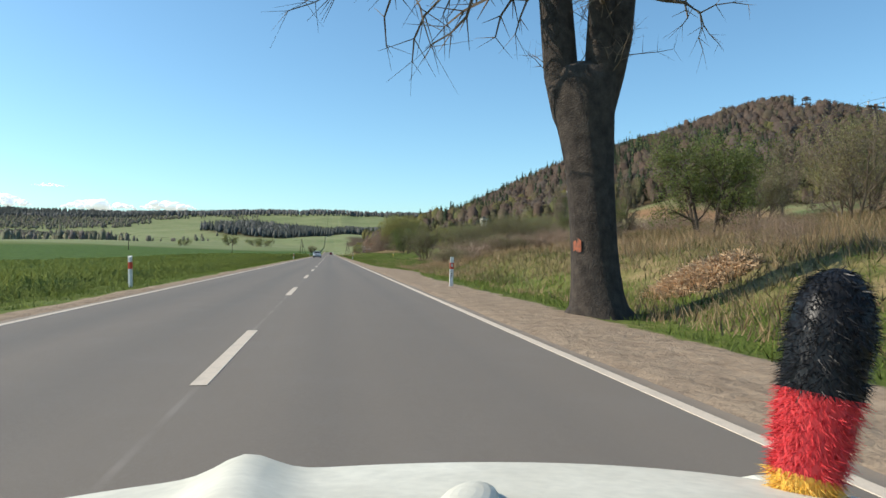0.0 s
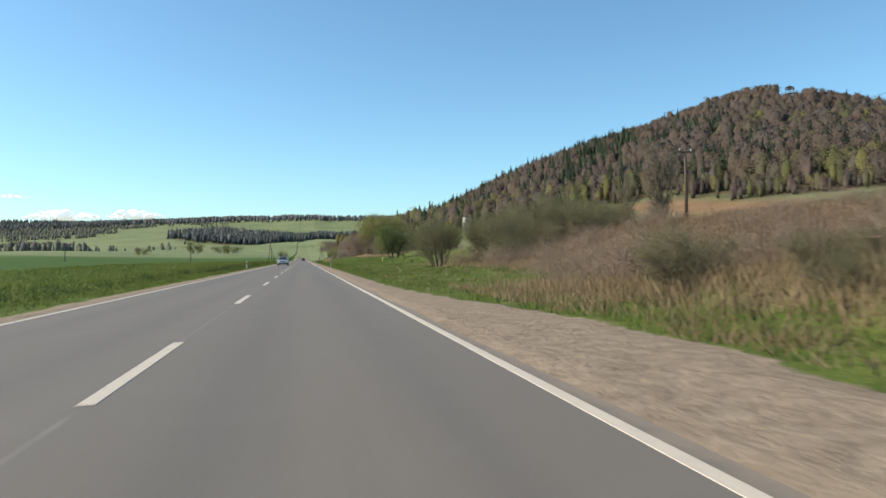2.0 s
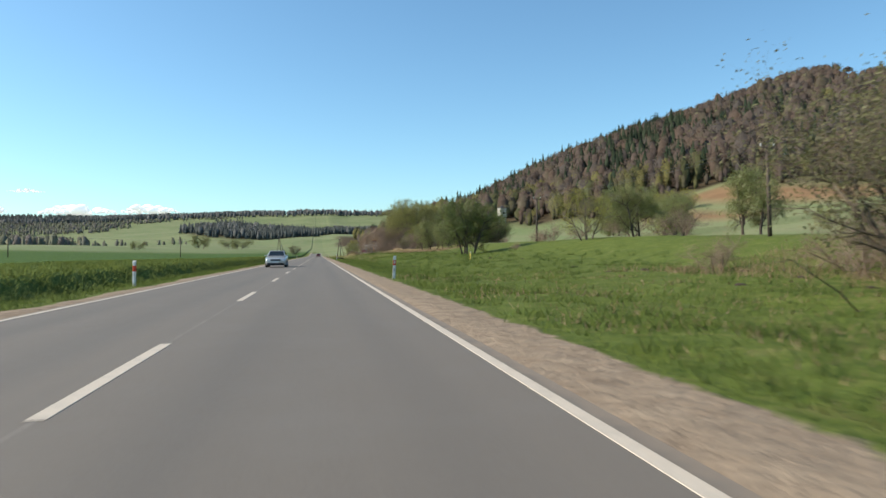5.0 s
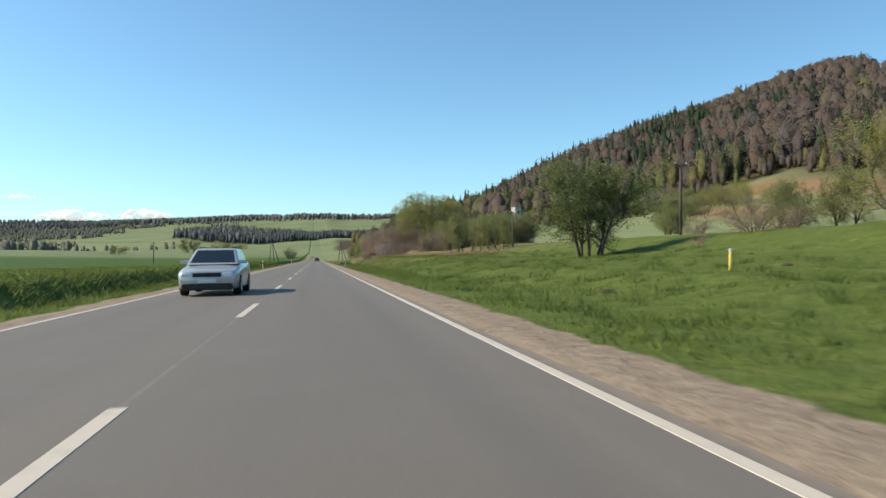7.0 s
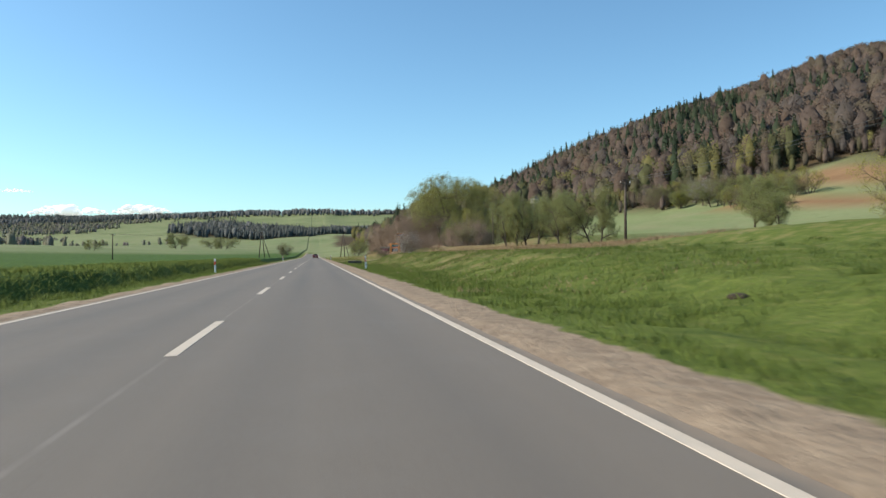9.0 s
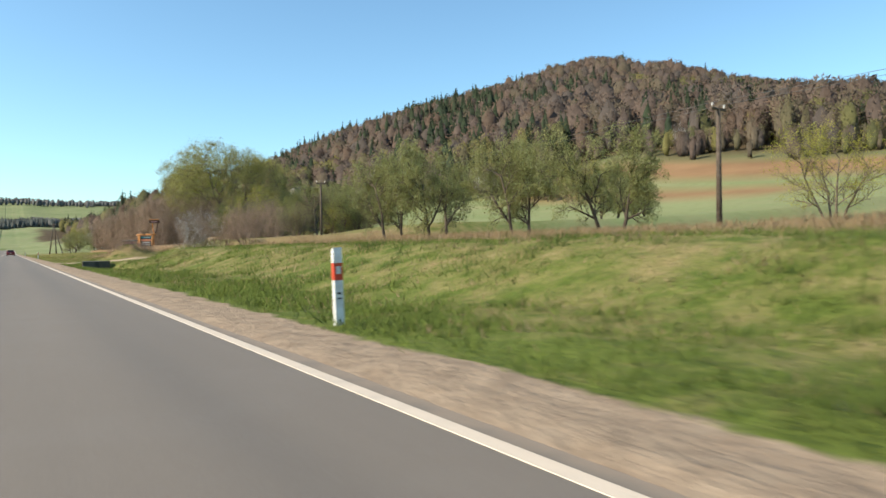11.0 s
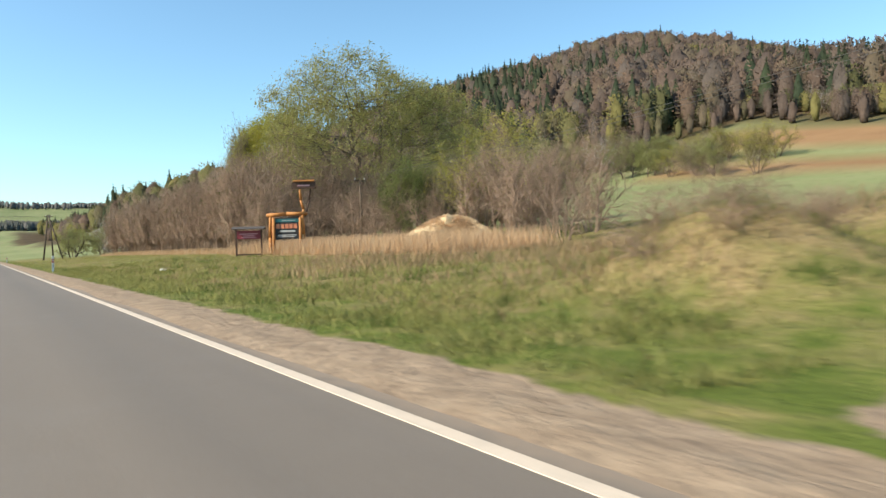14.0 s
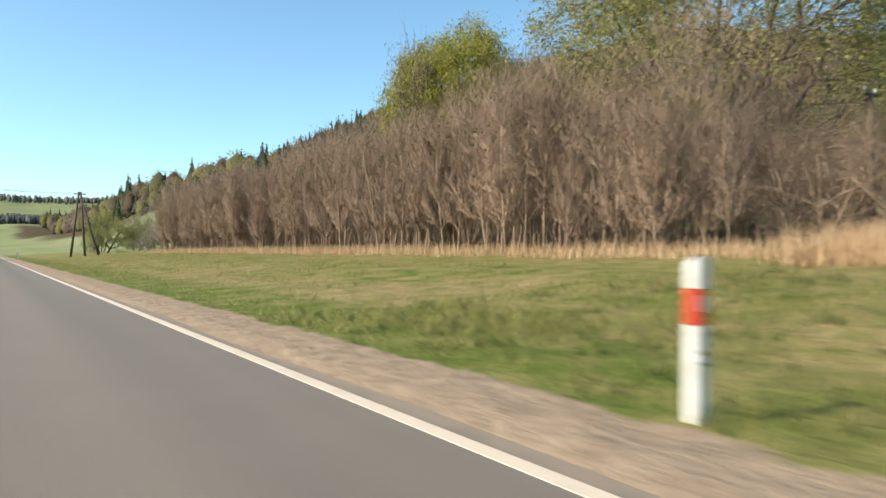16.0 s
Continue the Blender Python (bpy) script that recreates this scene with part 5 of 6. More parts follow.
def rod(bm, a, b, r0, r1, sides=10):
    a, b = Vector(a), Vector(b)
    d = b - a
    made = bmesh.ops.create_cone(bm, cap_ends=True, segments=sides, radius1=r0, radius2=r1, depth=d.length)["verts"]
    m = Matrix.Translation((a + b) / 2) @ d.to_track_quat("Z", "Y").to_matrix().to_4x4()
    bmesh.ops.transform(bm, matrix=m, verts=made)
    return made


def ground_z(x, y):
    return float(height(np.array([x]), np.array([y]))[0])


WHITE_PLASTIC = two_tone("white_plastic", (0.78, 0.77, 0.74), (0.60, 0.58, 0.53), 7.0, 0.5, world_space=False)
RED_FILM = two_tone("red_reflector", (0.62, 0.07, 0.035), (0.50, 0.06, 0.03), 20.0, 0.35, world_space=False)
BLACK_PLASTIC = two_tone("black_plastic", (0.02, 0.02, 0.02), (0.04, 0.04, 0.04), 9.0, 0.6, world_space=False)
POLE_WOOD = two_tone("tarred_pole_wood", (0.075, 0.055, 0.040), (0.135, 0.105, 0.080), 4.0, 0.9, 30.0, 0.01)
CERAMIC = two_tone("insulator_glaze", (0.72, 0.70, 0.66), (0.55, 0.53, 0.50), 20.0, 0.25, world_space=False)
STEEL = two_tone("galvanised_steel", (0.35, 0.35, 0.35), (0.22, 0.22, 0.22), 9.0, 0.5, metal=0.7)
CONCRETE = two_tone("weathered_concrete", (0.30, 0.29, 0.26), (0.18, 0.175, 0.155), 2.4, 0.9, 25.0, 0.006)
CONCRETE_PALE = two_tone("pale_render", (0.50, 0.46, 0.40), (0.40, 0.36, 0.31), 0.6, 0.9)
# darkened beyond its stains: the headwall's shade is painted into the colour
SHADED_STAINED_CONCRETE = two_tone("stained_concrete", (0.115, 0.108, 0.092), (0.045, 0.045, 0.038), 1.6, 0.95, 30.0, 0.01)
# near-black colour that stands for the shade inside openings
HOLE_SHADE = two_tone("dark_culvert", (0.02, 0.02, 0.018), (0.035, 0.033, 0.03), 3.0, 0.95)
TIMBER = two_tone("orange_stained_timber", (0.50, 0.22, 0.065), (0.36, 0.14, 0.04), 5.0, 0.65, 40.0, 0.003)
BROWN_TIMBER = two_tone("brown_stained_timber", (0.085, 0.045, 0.030), (0.060, 0.034, 0.024), 6.0, 0.7, 40.0, 0.003)
MAROON = two_tone("maroon_board", (0.22, 0.035, 0.045), (0.17, 0.03, 0.038), 3.0, 0.5)
BLACK_BOARD = two_tone("black_board", (0.020, 0.020, 0.022), (0.035, 0.034, 0.034), 3.0, 0.5)
TEAL = two_tone("teal_band", (0.02, 0.14, 0.15), (0.02, 0.11, 0.12), 5.0, 0.5)
LETTER_ORANGE = two_tone("orange_lettering", (0.62, 0.24, 0.13), (0.55, 0.20, 0.11), 9.0, 0.6)
LETTER_GREY = two_tone("grey_lettering", (0.50, 0.50, 0.48), (0.42, 0.42, 0.40), 9.0, 0.6)
LETTER_PINK = two_tone("pale_lettering", (0.52, 0.28, 0.30), (0.46, 0.24, 0.26), 9.0, 0.6)
ROOF_FELT = two_tone("dark_roof_felt", (0.055, 0.050, 0.050), (0.085, 0.078, 0.075), 5.0, 0.85)
YELLOW_PAINT = two_tone("yellow_paint", (0.72, 0.52, 0.10), (0.60, 0.42, 0.08), 8.0, 0.6)
CLOTH = two_tone("white_rag", (0.78, 0.77, 0.75), (0.62, 0.61, 0.58), 8.0, 0.9)
WIRE = two_tone("dark_wire", (0.05, 0.05, 0.05), (0.08, 0.08, 0.08), 1.0, 0.5)


# ---- marker posts
def marker_post():
    post = new("marker_post")
    bm = bmesh.new()
    prof = [(-0.06, -0.045), (0.06, -0.045), (0.055, 0.03), (0.0, 0.05), (-0.055, 0.03)]
    rings = []
    for z, tip in ((-0.25, 0), (0.58, 0)):
        rings.append([bm.verts.new((x, y, z)) for x, y in prof])
    bm.faces.new(rings[1])
    for j in range(5):
        bm.faces.new((rings[0][j], rings[0][(j + 1) % 5], rings[1][(j + 1) % 5], rings[1][j]))
    part("shaft", bm, WHITE_PLASTIC, post)
    bm = bmesh.new()
    rings = [[bm.verts.new((x * 1.03, y * 1.03, z)) for x, y in prof] for z in (0.582, 0.80)]
    bm.faces.new(rings[1])
    bm.faces.new(list(reversed(rings[0])))
    for j in range(5):
        bm.faces.new((rings[0][j], rings[0][(j + 1) % 5], rings[1][(j + 1) % 5], rings[1][j]))
    part("red_band", bm, RED_FILM, post, "red band")
    bm = bmesh.new()
    low = [bm.verts.new((x, y, 0.802)) for x, y in prof]
    high = [bm.verts.new((x * 0.97, y * 0.97, 1.0 - 0.05 * (y + 0.05) / 0.1)) for x, y in prof]
    bm.faces.new(high)
    for j in range(5):
        bm.faces.new((low[j], low[(j + 1) % 5], high[(j + 1) % 5], high[j]))
    part("cap", bm, WHITE_PLASTIC, post)
    bm = bmesh.new()
    box(bm, -0.03, 0.03, -0.052, -0.048, 0.66, 0.76, 0.001)
    part("reflector", bm, WHITE_PLASTIC, post, "small reflector plate")
    bm = bmesh.new()
    box(bm, -0.025, 0.025, -0.0505, -0.047, 0.40, 0.43)
    box(bm, -0.025, 0.025, -0.0505, -0.047, 0.34, 0.36)
    part("number_bars", bm, BLACK_PLASTIC, post, "black unreadable marks")
    return post


first = None
for x, y, lean in ((5.1, 24.4, 1.5), (5.0, 127.9, 3.0), (5.08, 229.4, -2.0), (4.96, 337.0, 1.0), (5.1, 440.0, 0), (-5.2, 24.1, 2), (-5.15, 126.0, -1), (-5.2, 229.0, 1), (-5.2, 335.0, 0)):
    m = pose(x, y, ground_z(x, y), 0, lean, 4 if x > 0 else 176)
    if first is None:
        first = marker_post()
        first.matrix_basis = m
        post = first
    else:
        post = copy_thing(first, m)
    tagged(post, "white plastic roadside marker post with a red band", "marker post", "roadside marker posts")


# ---- power line of the meadow
def power_pole(tall, double=True):
    pole = new("utility_pole")
    bm = bmesh.new()
    rod(bm, (0, 0, -0.4), (0, 0, tall), 0.15, 0.10, 12)
    part("shaft", bm, POLE_WOOD, pole, smooth=True)
    bm = bmesh.new()
    box(bm, -0.62, 0.62, -0.06, 0.06, tall - 0.22, tall - 0.11, 0.01)
    part("crossarm", bm, POLE_WOOD, pole)
    for sx in (-0.52, 0.52):
        bm = bmesh.new()
        rod(bm, (sx, 0, tall - 0.12), (sx, 0, tall + 0.02), 0.012, 0.012, 6)
        rod(bm, (sx, 0, tall - 0.02), (sx, 0, tall + 0.06), 0.055, 0.045, 10)
        rod(bm, (sx, 0, tall + 0.06), (sx, 0, tall + 0.12), 0.035, 0.05, 10)
        part("insulator", bm, CERAMIC, pole, "pale ceramic insulator")
    return pole


def wires(name, a, b, offsets, sag, label):
    """Cables between two pole heads, hung a little slack."""
    line = new(name)
    a, b = Vector(a), Vector(b)
    line.location = a
    d = (b - a).normalized()
    side = d.cross(Vector((0, 0, 1))).normalized()
    for off in offsets:
        v, f = [], []
        path = []
        for k in range(13):
            u = k / 12
            path.append((b - a) * u + side * off + Vector((0, 0, -4 * sag * u * (1 - u))))
        tube(v, f, path, [0.011] * 13, 5)
        mesh_object("cable", v, f, WIRE, line)
    return tagged(line, label, "power line", "power line spans")


first, heads = None, []
for k, y in enumerate((-15.4, 36.5, 88.4, 140.3, 192.1, 244.0, 296.6, 349.0)):
    x = 31.5
    z = ground_z(x, y)
    m = pose(x, y, z, 0.6 * (-1) ** k, 0.8 * (-1) ** (k // 2), 6)
    if first is None:
        first = power_pole(6.1)
        first.matrix_basis = m
        pole = first
    else:
        pole = copy_thing(first, m)
    heads.append((x, y, z + 6.2))
    tagged(pole, "tarred wooden utility pole with a crossarm", "utility pole", "meadow power line")
for a, b in zip(heads[:-1], heads[1:]):
    wires("power_cables", a, b, (-0.52, 0.52), 0.5, "pair of thin dark overhead power cables")


# ---- line over the crop field and across the road
def a_frame(tall):
    frame_ = new("braced_pole")
    for sx, name in ((-0.9, "leg"), (0.9, "leg")):
        bm = bmesh.new()
        rod(bm, (sx, 0, -0.4), (sx * 0.12, 0, tall), 0.15, 0.11, 10)
        part(name, bm, POLE_WOOD, frame_, smooth=True)
    bm = bmesh.new()
    rod(bm, (2.6, 0.2, -0.4), (0.15, 0, tall - 0.8), 0.13, 0.10, 10)
    part("brace", bm, POLE_WOOD, frame_, smooth=True)
    bm = bmesh.new()
    box(bm, -0.7, 0.7, -0.06, 0.06, tall - 0.35, tall - 0.23, 0.01)
    part("crossarm", bm, POLE_WOOD, frame_)
    for sx in (-0.55, 0.0, 0.55):
        bm = bmesh.new()
        rod(bm, (sx, 0, tall - 0.24), (sx, 0, tall - 0.08), 0.05, 0.045, 8)
        part("insulator", bm, CERAMIC, frame_, "pale ceramic insulator")
    return frame_


span = []
for x, y in ((-110.0, 240.0), (-78.0, 300.0), (-46.0, 360.0)):
    z = ground_z(x, y)
    tagged(copy_thing(first, pose(x, y, z, 0, 1.0, 28)), "wooden utility pole standing in a crop field", "utility pole", "field power line")
    span.append((x, y, z + 6.2))
z = ground_z(-14.5, 404.5)
braced = a_frame(8.0)
braced.matrix_basis = pose(-14.5, 404.5, z, 0, 0, 20)
tagged(braced, "braced wooden A-frame power pole beside the road", "utility pole")
span.append((-14.5, 404.5, z + 7.8))
z = ground_z(11.2, 432.5)
lean = copy_thing(braced, pose(11.2, 432.5, z, 0, 2, -30))
tagged(lean, "braced wooden A-frame power pole in roadside grass", "utility pole")
span.append((11.2, 432.5, z + 7.8))
for a, b in zip(span[:-1], span[1:]):
    wires("power_cables", a, b, (-0.5, 0.5), 0.7, "pair of thin dark overhead power cables")


# ---- yellow post and rag in the meadow
post = new("yellow_post")
post.matrix_basis = pose(14.9, 158.3, ground_z(14.9, 158.3), 0, 2, 10)
bm = bmesh.new()
rod(bm, (0, 0, -0.3), (0, 0, 0.62), 0.05, 0.05, 14)
part("shaft", bm, YELLOW_PAINT, post, smooth=True)
bm = bmesh.new()
rod(bm, (0, 0, 0.62), (0, 0, 0.72), 0.054, 0.054, 14)
part("cap", bm, WHITE_PLASTIC, post, "white cap")
tagged(post, "short yellow marker post standing in meadow grass", "marker post")

rng_r = np.random.default_rng(4)
verts, faces = [], []
for k in range(7):
    for j in range(8):
        u, v = j / 7 - 0.5, k / 6 - 0.5
        verts.append((u * 0.26, v * 0.20, 0.03 + 0.07 * math.cos(u * 3) * math.cos(v * 3) + rng_r.normal(0, 0.022)))
for k in range(6):
    for j in range(7):
        a = 8 * k + j
        faces.append((a, a + 1, a + 9, a + 8))
rag = mesh_object("crumpled_bag", verts, faces, CLOTH, smooth=True)
rag.matrix_basis = pose(8.85, 325.3, ground_z(8.85, 325.3) + 0.02)
tagged(rag, "crumpled white plastic bag lying in grass", "litter")


# ---- molehills and a fallen branch in the meadow
def molehill():
    bm = bmesh.new()
    made = bmesh.ops.create_icosphere(bm, subdivisions=2, radius=0.28)["verts"]
    lump = random.Random(6)
    for v in made:
        v.co.z = v.co.z * 0.42 - 0.02
        v.co *= lump.uniform(0.86, 1.14)
    me = bpy.data.meshes.new("molehill")
    bm.to_mesh(me)
    bm.free()
    me.materials.append(MOLE_SOIL)
    return new("molehill", me)


MOLE_SOIL = two_tone("dark_mole_soil", (0.045, 0.033, 0.022), (0.085, 0.062, 0.042), 12.0, 0.95, 40.0, 0.01)
rng_m, first = random.Random(12), None
for k in range(20):
    y = rng_m.uniform(112, 226)
    x = rng_m.uniform(9, 27)
    m = Matrix.LocRotScale((x, y, ground_z(x, y)), Euler((0, 0, rng_m.uniform(0, 6))), [rng_m.uniform(0.45, 0.9)] * 3)
    if first is None:
        first = hill = molehill()
        hill.matrix_basis = m
    else:
        hill = copy_thing(first, m @ Matrix.Diagonal((1 / first.scale[0], 1 / first.scale[1], 1 / first.scale[2], 1)))
    tagged(hill, "small molehill of dark earth in a green meadow", "molehill", "meadow molehills")

verts, faces, ends = [], [], []
grow(np.random.default_rng(8), verts, faces, ends, Vector((0, 0, 0)), Vector((-1, 0.15, 0.05)), 3.4, 0.07, 1, dict(levels=3, kids=1, spread=0.5, shrink=0.5, bend=0.12, lift=0.0, droop=0.03))
branch = mesh_object("fallen_branch", verts, faces, BARK, smooth=True)
branch.matrix_basis = pose(15.0, 109.2, ground_z(15.0, 109.2) + 0.12)
tagged(branch, "fallen dead branch lying in meadow grass", "branch")


# ---- information boards
def small_board(x, y, turn):
    sign = new("notice_board")
    sign.matrix_basis = pose(x, y, ground_z(x, y), 0, 0, turn)
    for sx in (-0.86, 0.86):
        bm = bmesh.new()
        box(bm, sx - 0.055, sx + 0.055, -0.055, 0.055, -0.4, 1.92, 0.012)
        part("post", bm, BROWN_TIMBER, sign)
    bm = bmesh.new()
    box(bm, -0.80, 0.80, -0.045, 0.045, 0.16, 0.25, 0.01)
    part("rail", bm, BROWN_TIMBER, sign)
    bm = bmesh.new()
    box(bm, -0.80, 0.80, -0.03, 0.03, 1.28, 1.86, 0.008)
    board = part("panel", bm, MAROON, sign, "maroon panel")
    bm = bmesh.new()
    box(bm, -0.62, 0.62, -0.036, -0.031, 1.60, 1.66)
    box(bm, -0.40, 0.40, -0.036, -0.031, 1.48, 1.53)
    box(bm, -0.50, 0.50, -0.036, -0.031, 1.38, 1.42)
    part("lettering", bm, LETTER_PINK, board, "pale unreadable lettering")
    bm = bmesh.new()
    for side in (-1, 1):
        box(bm, -1.12, 1.12, 0.0, 0.36, 0.0, 0.03, 0.006, Matrix.Translation((0, 0, 2.12)) @ Matrix.Rotation(radians(-28 * side), 4, "X") @ (Matrix.Scale(-1, 4, (0, 1, 0)) if side < 0 else Matrix.Identity(4)))
    part("roof", bm, ROOF_FELT, sign, "small dark pitched roof")
    return tagged(sign, "brown timber notice board with a maroon panel and little roof", "sign")


def timber(bm, pts, r, sides=9):
    """A bent round log through the points."""
    for a, b in zip(pts[:-1], pts[1:]):
        rod(bm, a, b, r, r * 0.96, sides)
        made = bmesh.ops.create_icosphere(bm, subdivisions=1, radius=r * 0.97)["verts"]
        bmesh.ops.translate(bm, vec=b, verts=made)


def big_board(x, y, turn):
    sign = new("rustic_signboard")
    sign.matrix_basis = pose(x, y, ground_z(x, y), 0, 0, turn)
    for pts in (((-1.12, 0, -0.4), (-1.16, 0, 1.2), (-1.10, 0, 2.75)), ((-0.90, -0.12, -0.4), (-0.88, -0.12, 2.5)), ((1.08, 0, -0.4), (1.12, 0, 1.4), (1.06, 0, 2.75)), ((0.90, -0.1, -0.4), (0.92, -0.1, 2.5))):
        bm = bmesh.new()
        timber(bm, pts, 0.105)
        part("log_post", bm, TIMBER, sign, smooth=True)
    bm = bmesh.new()
    timber(bm, ((-1.35, 0, 2.72), (0, 0, 2.80), (1.32, 0, 2.78)), 0.13, 11)
    part("log_beam", bm, TIMBER, sign, smooth=True)
    bm = bmesh.new()
    box(bm, -0.88, 0.88, -0.05, 0.03, 1.05, 2.52, 0.01)
    board = part("panel", bm, BLACK_BOARD, sign, "black panel")
    bm = bmesh.new()
    box(bm, -0.87, 0.87, -0.058, -0.051, 2.24, 2.46)
    part("header", bm, TEAL, board, "teal header strip")
    bm = bmesh.new()
    box(bm, -0.30, 0.60, -0.064, -0.059, 2.33, 2.36)
    part("header_bar", bm, LETTER_GREY, board, "grey unreadable line")
    bm = bmesh.new()
    for k in range(5):
        box(bm, -0.72 + 0.29 * k, -0.48 + 0.29 * k, -0.058, -0.051, 1.80, 2.12, 0.02)
    part("title", bm, LETTER_ORANGE, board, "orange unreadable title")
    bm = bmesh.new()
    box(bm, -0.50, 0.55, -0.058, -0.051, 1.56, 1.68)
    box(bm, -0.62, 0.62, -0.058, -0.051, 1.32, 1.38)
    box(bm, -0.62, 0.50, -0.058, -0.051, 1.22, 1.27)
    part("lettering", bm, LETTER_GREY, board, "grey unreadable lettering")
    bm = bmesh.new()
    timber(bm, ((1.10, 0.05, 2.6), (1.14, 0.05, 3.1), (0.98, 0.05, 3.7), (0.92, 0.05, 4.7)), 0.085)
    part("log_mast", bm, TIMBER, sign, smooth=True)
    bm = bmesh.new()
    timber(bm, ((1.25, 0.10, 2.6), (1.55, 0.12, 3.7), (1.66, 0.12, 4.7)), 0.06)
    part("log_strut", bm, BROWN_TIMBER, sign, smooth=True)
    bm = bmesh.new()
    box(bm, 0.42, 2.02, -0.06, 0.04, 4.48, 4.95, 0.02)
    plate = part("name_plate", bm, BROWN_TIMBER, sign, "dark brown name plate")
    bm = bmesh.new()
    box(bm, 0.80, 1.62, -0.068, -0.061, 4.66, 4.76)
    part("lettering", bm, LETTER_PINK, plate, "pale unreadable lettering")
    bm = bmesh.new()
    box(bm, 0.52, 1.94, -0.20, 0.16, 4.96, 5.08, 0.03)
    part("log_cap", bm, TIMBER, sign)
    return tagged(sign, "rustic orange log signboard with a raised name plate", "sign")


small_board(17.0, 337.4, -29)
big_board(19.0, 335.3, -29)


# ---- culvert by the drive
def culvert(x, y, turn):
    c = new("culvert")
    c.matrix_basis = pose(x, y, ground_z(x, y) * 0 - 0.05, 0, 0, turn)
    bm = bmesh.new()
    box(bm, -0.95, 0.95, -0.14, 0.14, -1.05, 0.20, 0.02)
    part("headwall", bm, SHADED_STAINED_CONCRETE, c, "stained concrete headwall with shade in its colour")
    bm = bmesh.new()
    box(bm, -0.97, 0.97, -0.17, 0.18, 0.204, 0.255, 0.014)
    part("coping", bm, CONCRETE, c, "worn grey concrete coping")
    # thin disc on the solid wall, its dark colour standing for the pipe's shade
    bm = bmesh.new()
    rod(bm, (-0.1, -0.150, -0.62), (-0.1, -0.142, -0.62), 0.34, 0.34, 20)
    part("pipe_mouth", bm, HOLE_SHADE, c, "dark disc for the shade inside a pipe opening")
    return tagged(c, "low concrete culvert headwall with dark pipe mouth in a ditch", "culvert")


culvert(7.15, 281.3, 4)


# ---- pale tower by the wood, lookout tower on the summit
tower = new("transformer_tower")
tx, ty = 121.0, 554.0
tower.matrix_basis = pose(tx, ty, ground_z(tx, ty) - 0.5, 0, 0, 15)
bm = bmesh.new()
box(bm, -2.2, 2.2, -2.2, 2.2, 0, 10.5, 0.05)
part("wall", bm, CONCRETE_PALE, tower)
bm = bmesh.new()
made = bmesh.ops.create_cone(bm, cap_ends=True, segments=4, radius1=3.5, radius2=0.1, depth=1.6)["verts"]
bmesh.ops.transform(bm, matrix=Matrix.Translation((0, 0, 11.3)) @ Matrix.Rotation(radians(45), 4, "Z"), verts=made)
part("roof", bm, ROOF_FELT, tower)
bm = bmesh.new()
box(bm, -0.6, 0.6, -2.23, -2.19, 6.5, 8.0)
part("louvre", bm, HOLE_SHADE, tower)
tagged(tower, "pale rendered transformer tower before a wooded slope", "tower")

look_out = new("lookout_tower")
lx, ly = 556.0, 768.0
look_out.matrix_basis = pose(lx, ly, ground_z(lx, ly) - 1, 0, 0, 20)
TALL = 31.0
for sx in (-1, 1):
    for sy in (-1, 1):
        bm = bmesh.new()
        rod(bm, (sx * 3.6, sy * 3.6, 0), (sx * 2.8, sy * 2.8, TALL), 0.40, 0.32, 6)
        part("leg", bm, POLE_WOOD, look_out)
for k in range(5):
    z = 9.0 + 5.1 * k
    w = 4.4 - 0.15 * k
    bm = bmesh.new()
    box(bm, -w, w, -w, w, z, z + 0.35, 0.03)
    for s in (-1, 1):
        box(bm, -w, w, s * w - 0.06, s * w + 0.06, z + 1.0, z + 1.35)
        box(bm, s * w - 0.06, s * w + 0.06, -w, w, z + 1.0, z + 1.35)
    part("platform", bm, POLE_WOOD, look_out)
bm = bmesh.new()
made = bmesh.ops.create_cone(bm, cap_ends=True, segments=4, radius1=5.4, radius2=0.3, depth=2.4)["verts"]
bmesh.ops.transform(bm, matrix=Matrix.Translation((0, 0, TALL + 1.8)) @ Matrix.Rotation(radians(45), 4, "Z"), verts=made)
part("roof", bm, ROOF_FELT, look_out)
tagged(look_out, "dark timber lookout tower on a wooded summit", "tower")


# ---------------------------------------------------------------- cars
def car_paint(name, colour):
    n = Nodes(name, 0.32, 0.35, 0.5)
    n.place(False)
    col = n.mix(n.math("MULTIPLY", n.span(n.noise(3.0, 4), 0.4, 0.7), 0.25), colour, tuple(c * 0.72 + 0.03 for c in colour))
    n.b.inputs["Coat Weight"].default_value = 0.6
    n.b.inputs["Coat Roughness"].default_value = 0.08
    return n.done(col)


def glass_dark():
    n = Nodes("tinted_car_glass", 0.04, 0.0, 0.5)
    return n.done((0.012, 0.015, 0.017))


CAR_GLASS = glass_dark()
SILVER = car_paint("silver_paint", (0.47, 0.46, 0.44))
DARK_RED = car_paint("dark_red_paint", (0.16, 0.012, 0.016))
TYRE = two_tone("tyre_rubber", (0.018, 0.018, 0.018), (0.035, 0.034, 0.033), 12.0, 0.85, world_space=False)
RIM = two_tone("alloy_rim", (0.45, 0.45, 0.46), (0.30, 0.30, 0.31), 8.0, 0.35, metal=0.8, world_space=False)
LAMP_GLASS = two_tone("lamp_glass", (0.80, 0.82, 0.84), (0.62, 0.64, 0.66), 30.0, 0.08, spec=0.6, world_space=False)
TAIL_RED = two_tone("tail_lamp", (0.42, 0.02, 0.02), (0.30, 0.015, 0.015), 30.0, 0.12, spec=0.6, world_space=False)
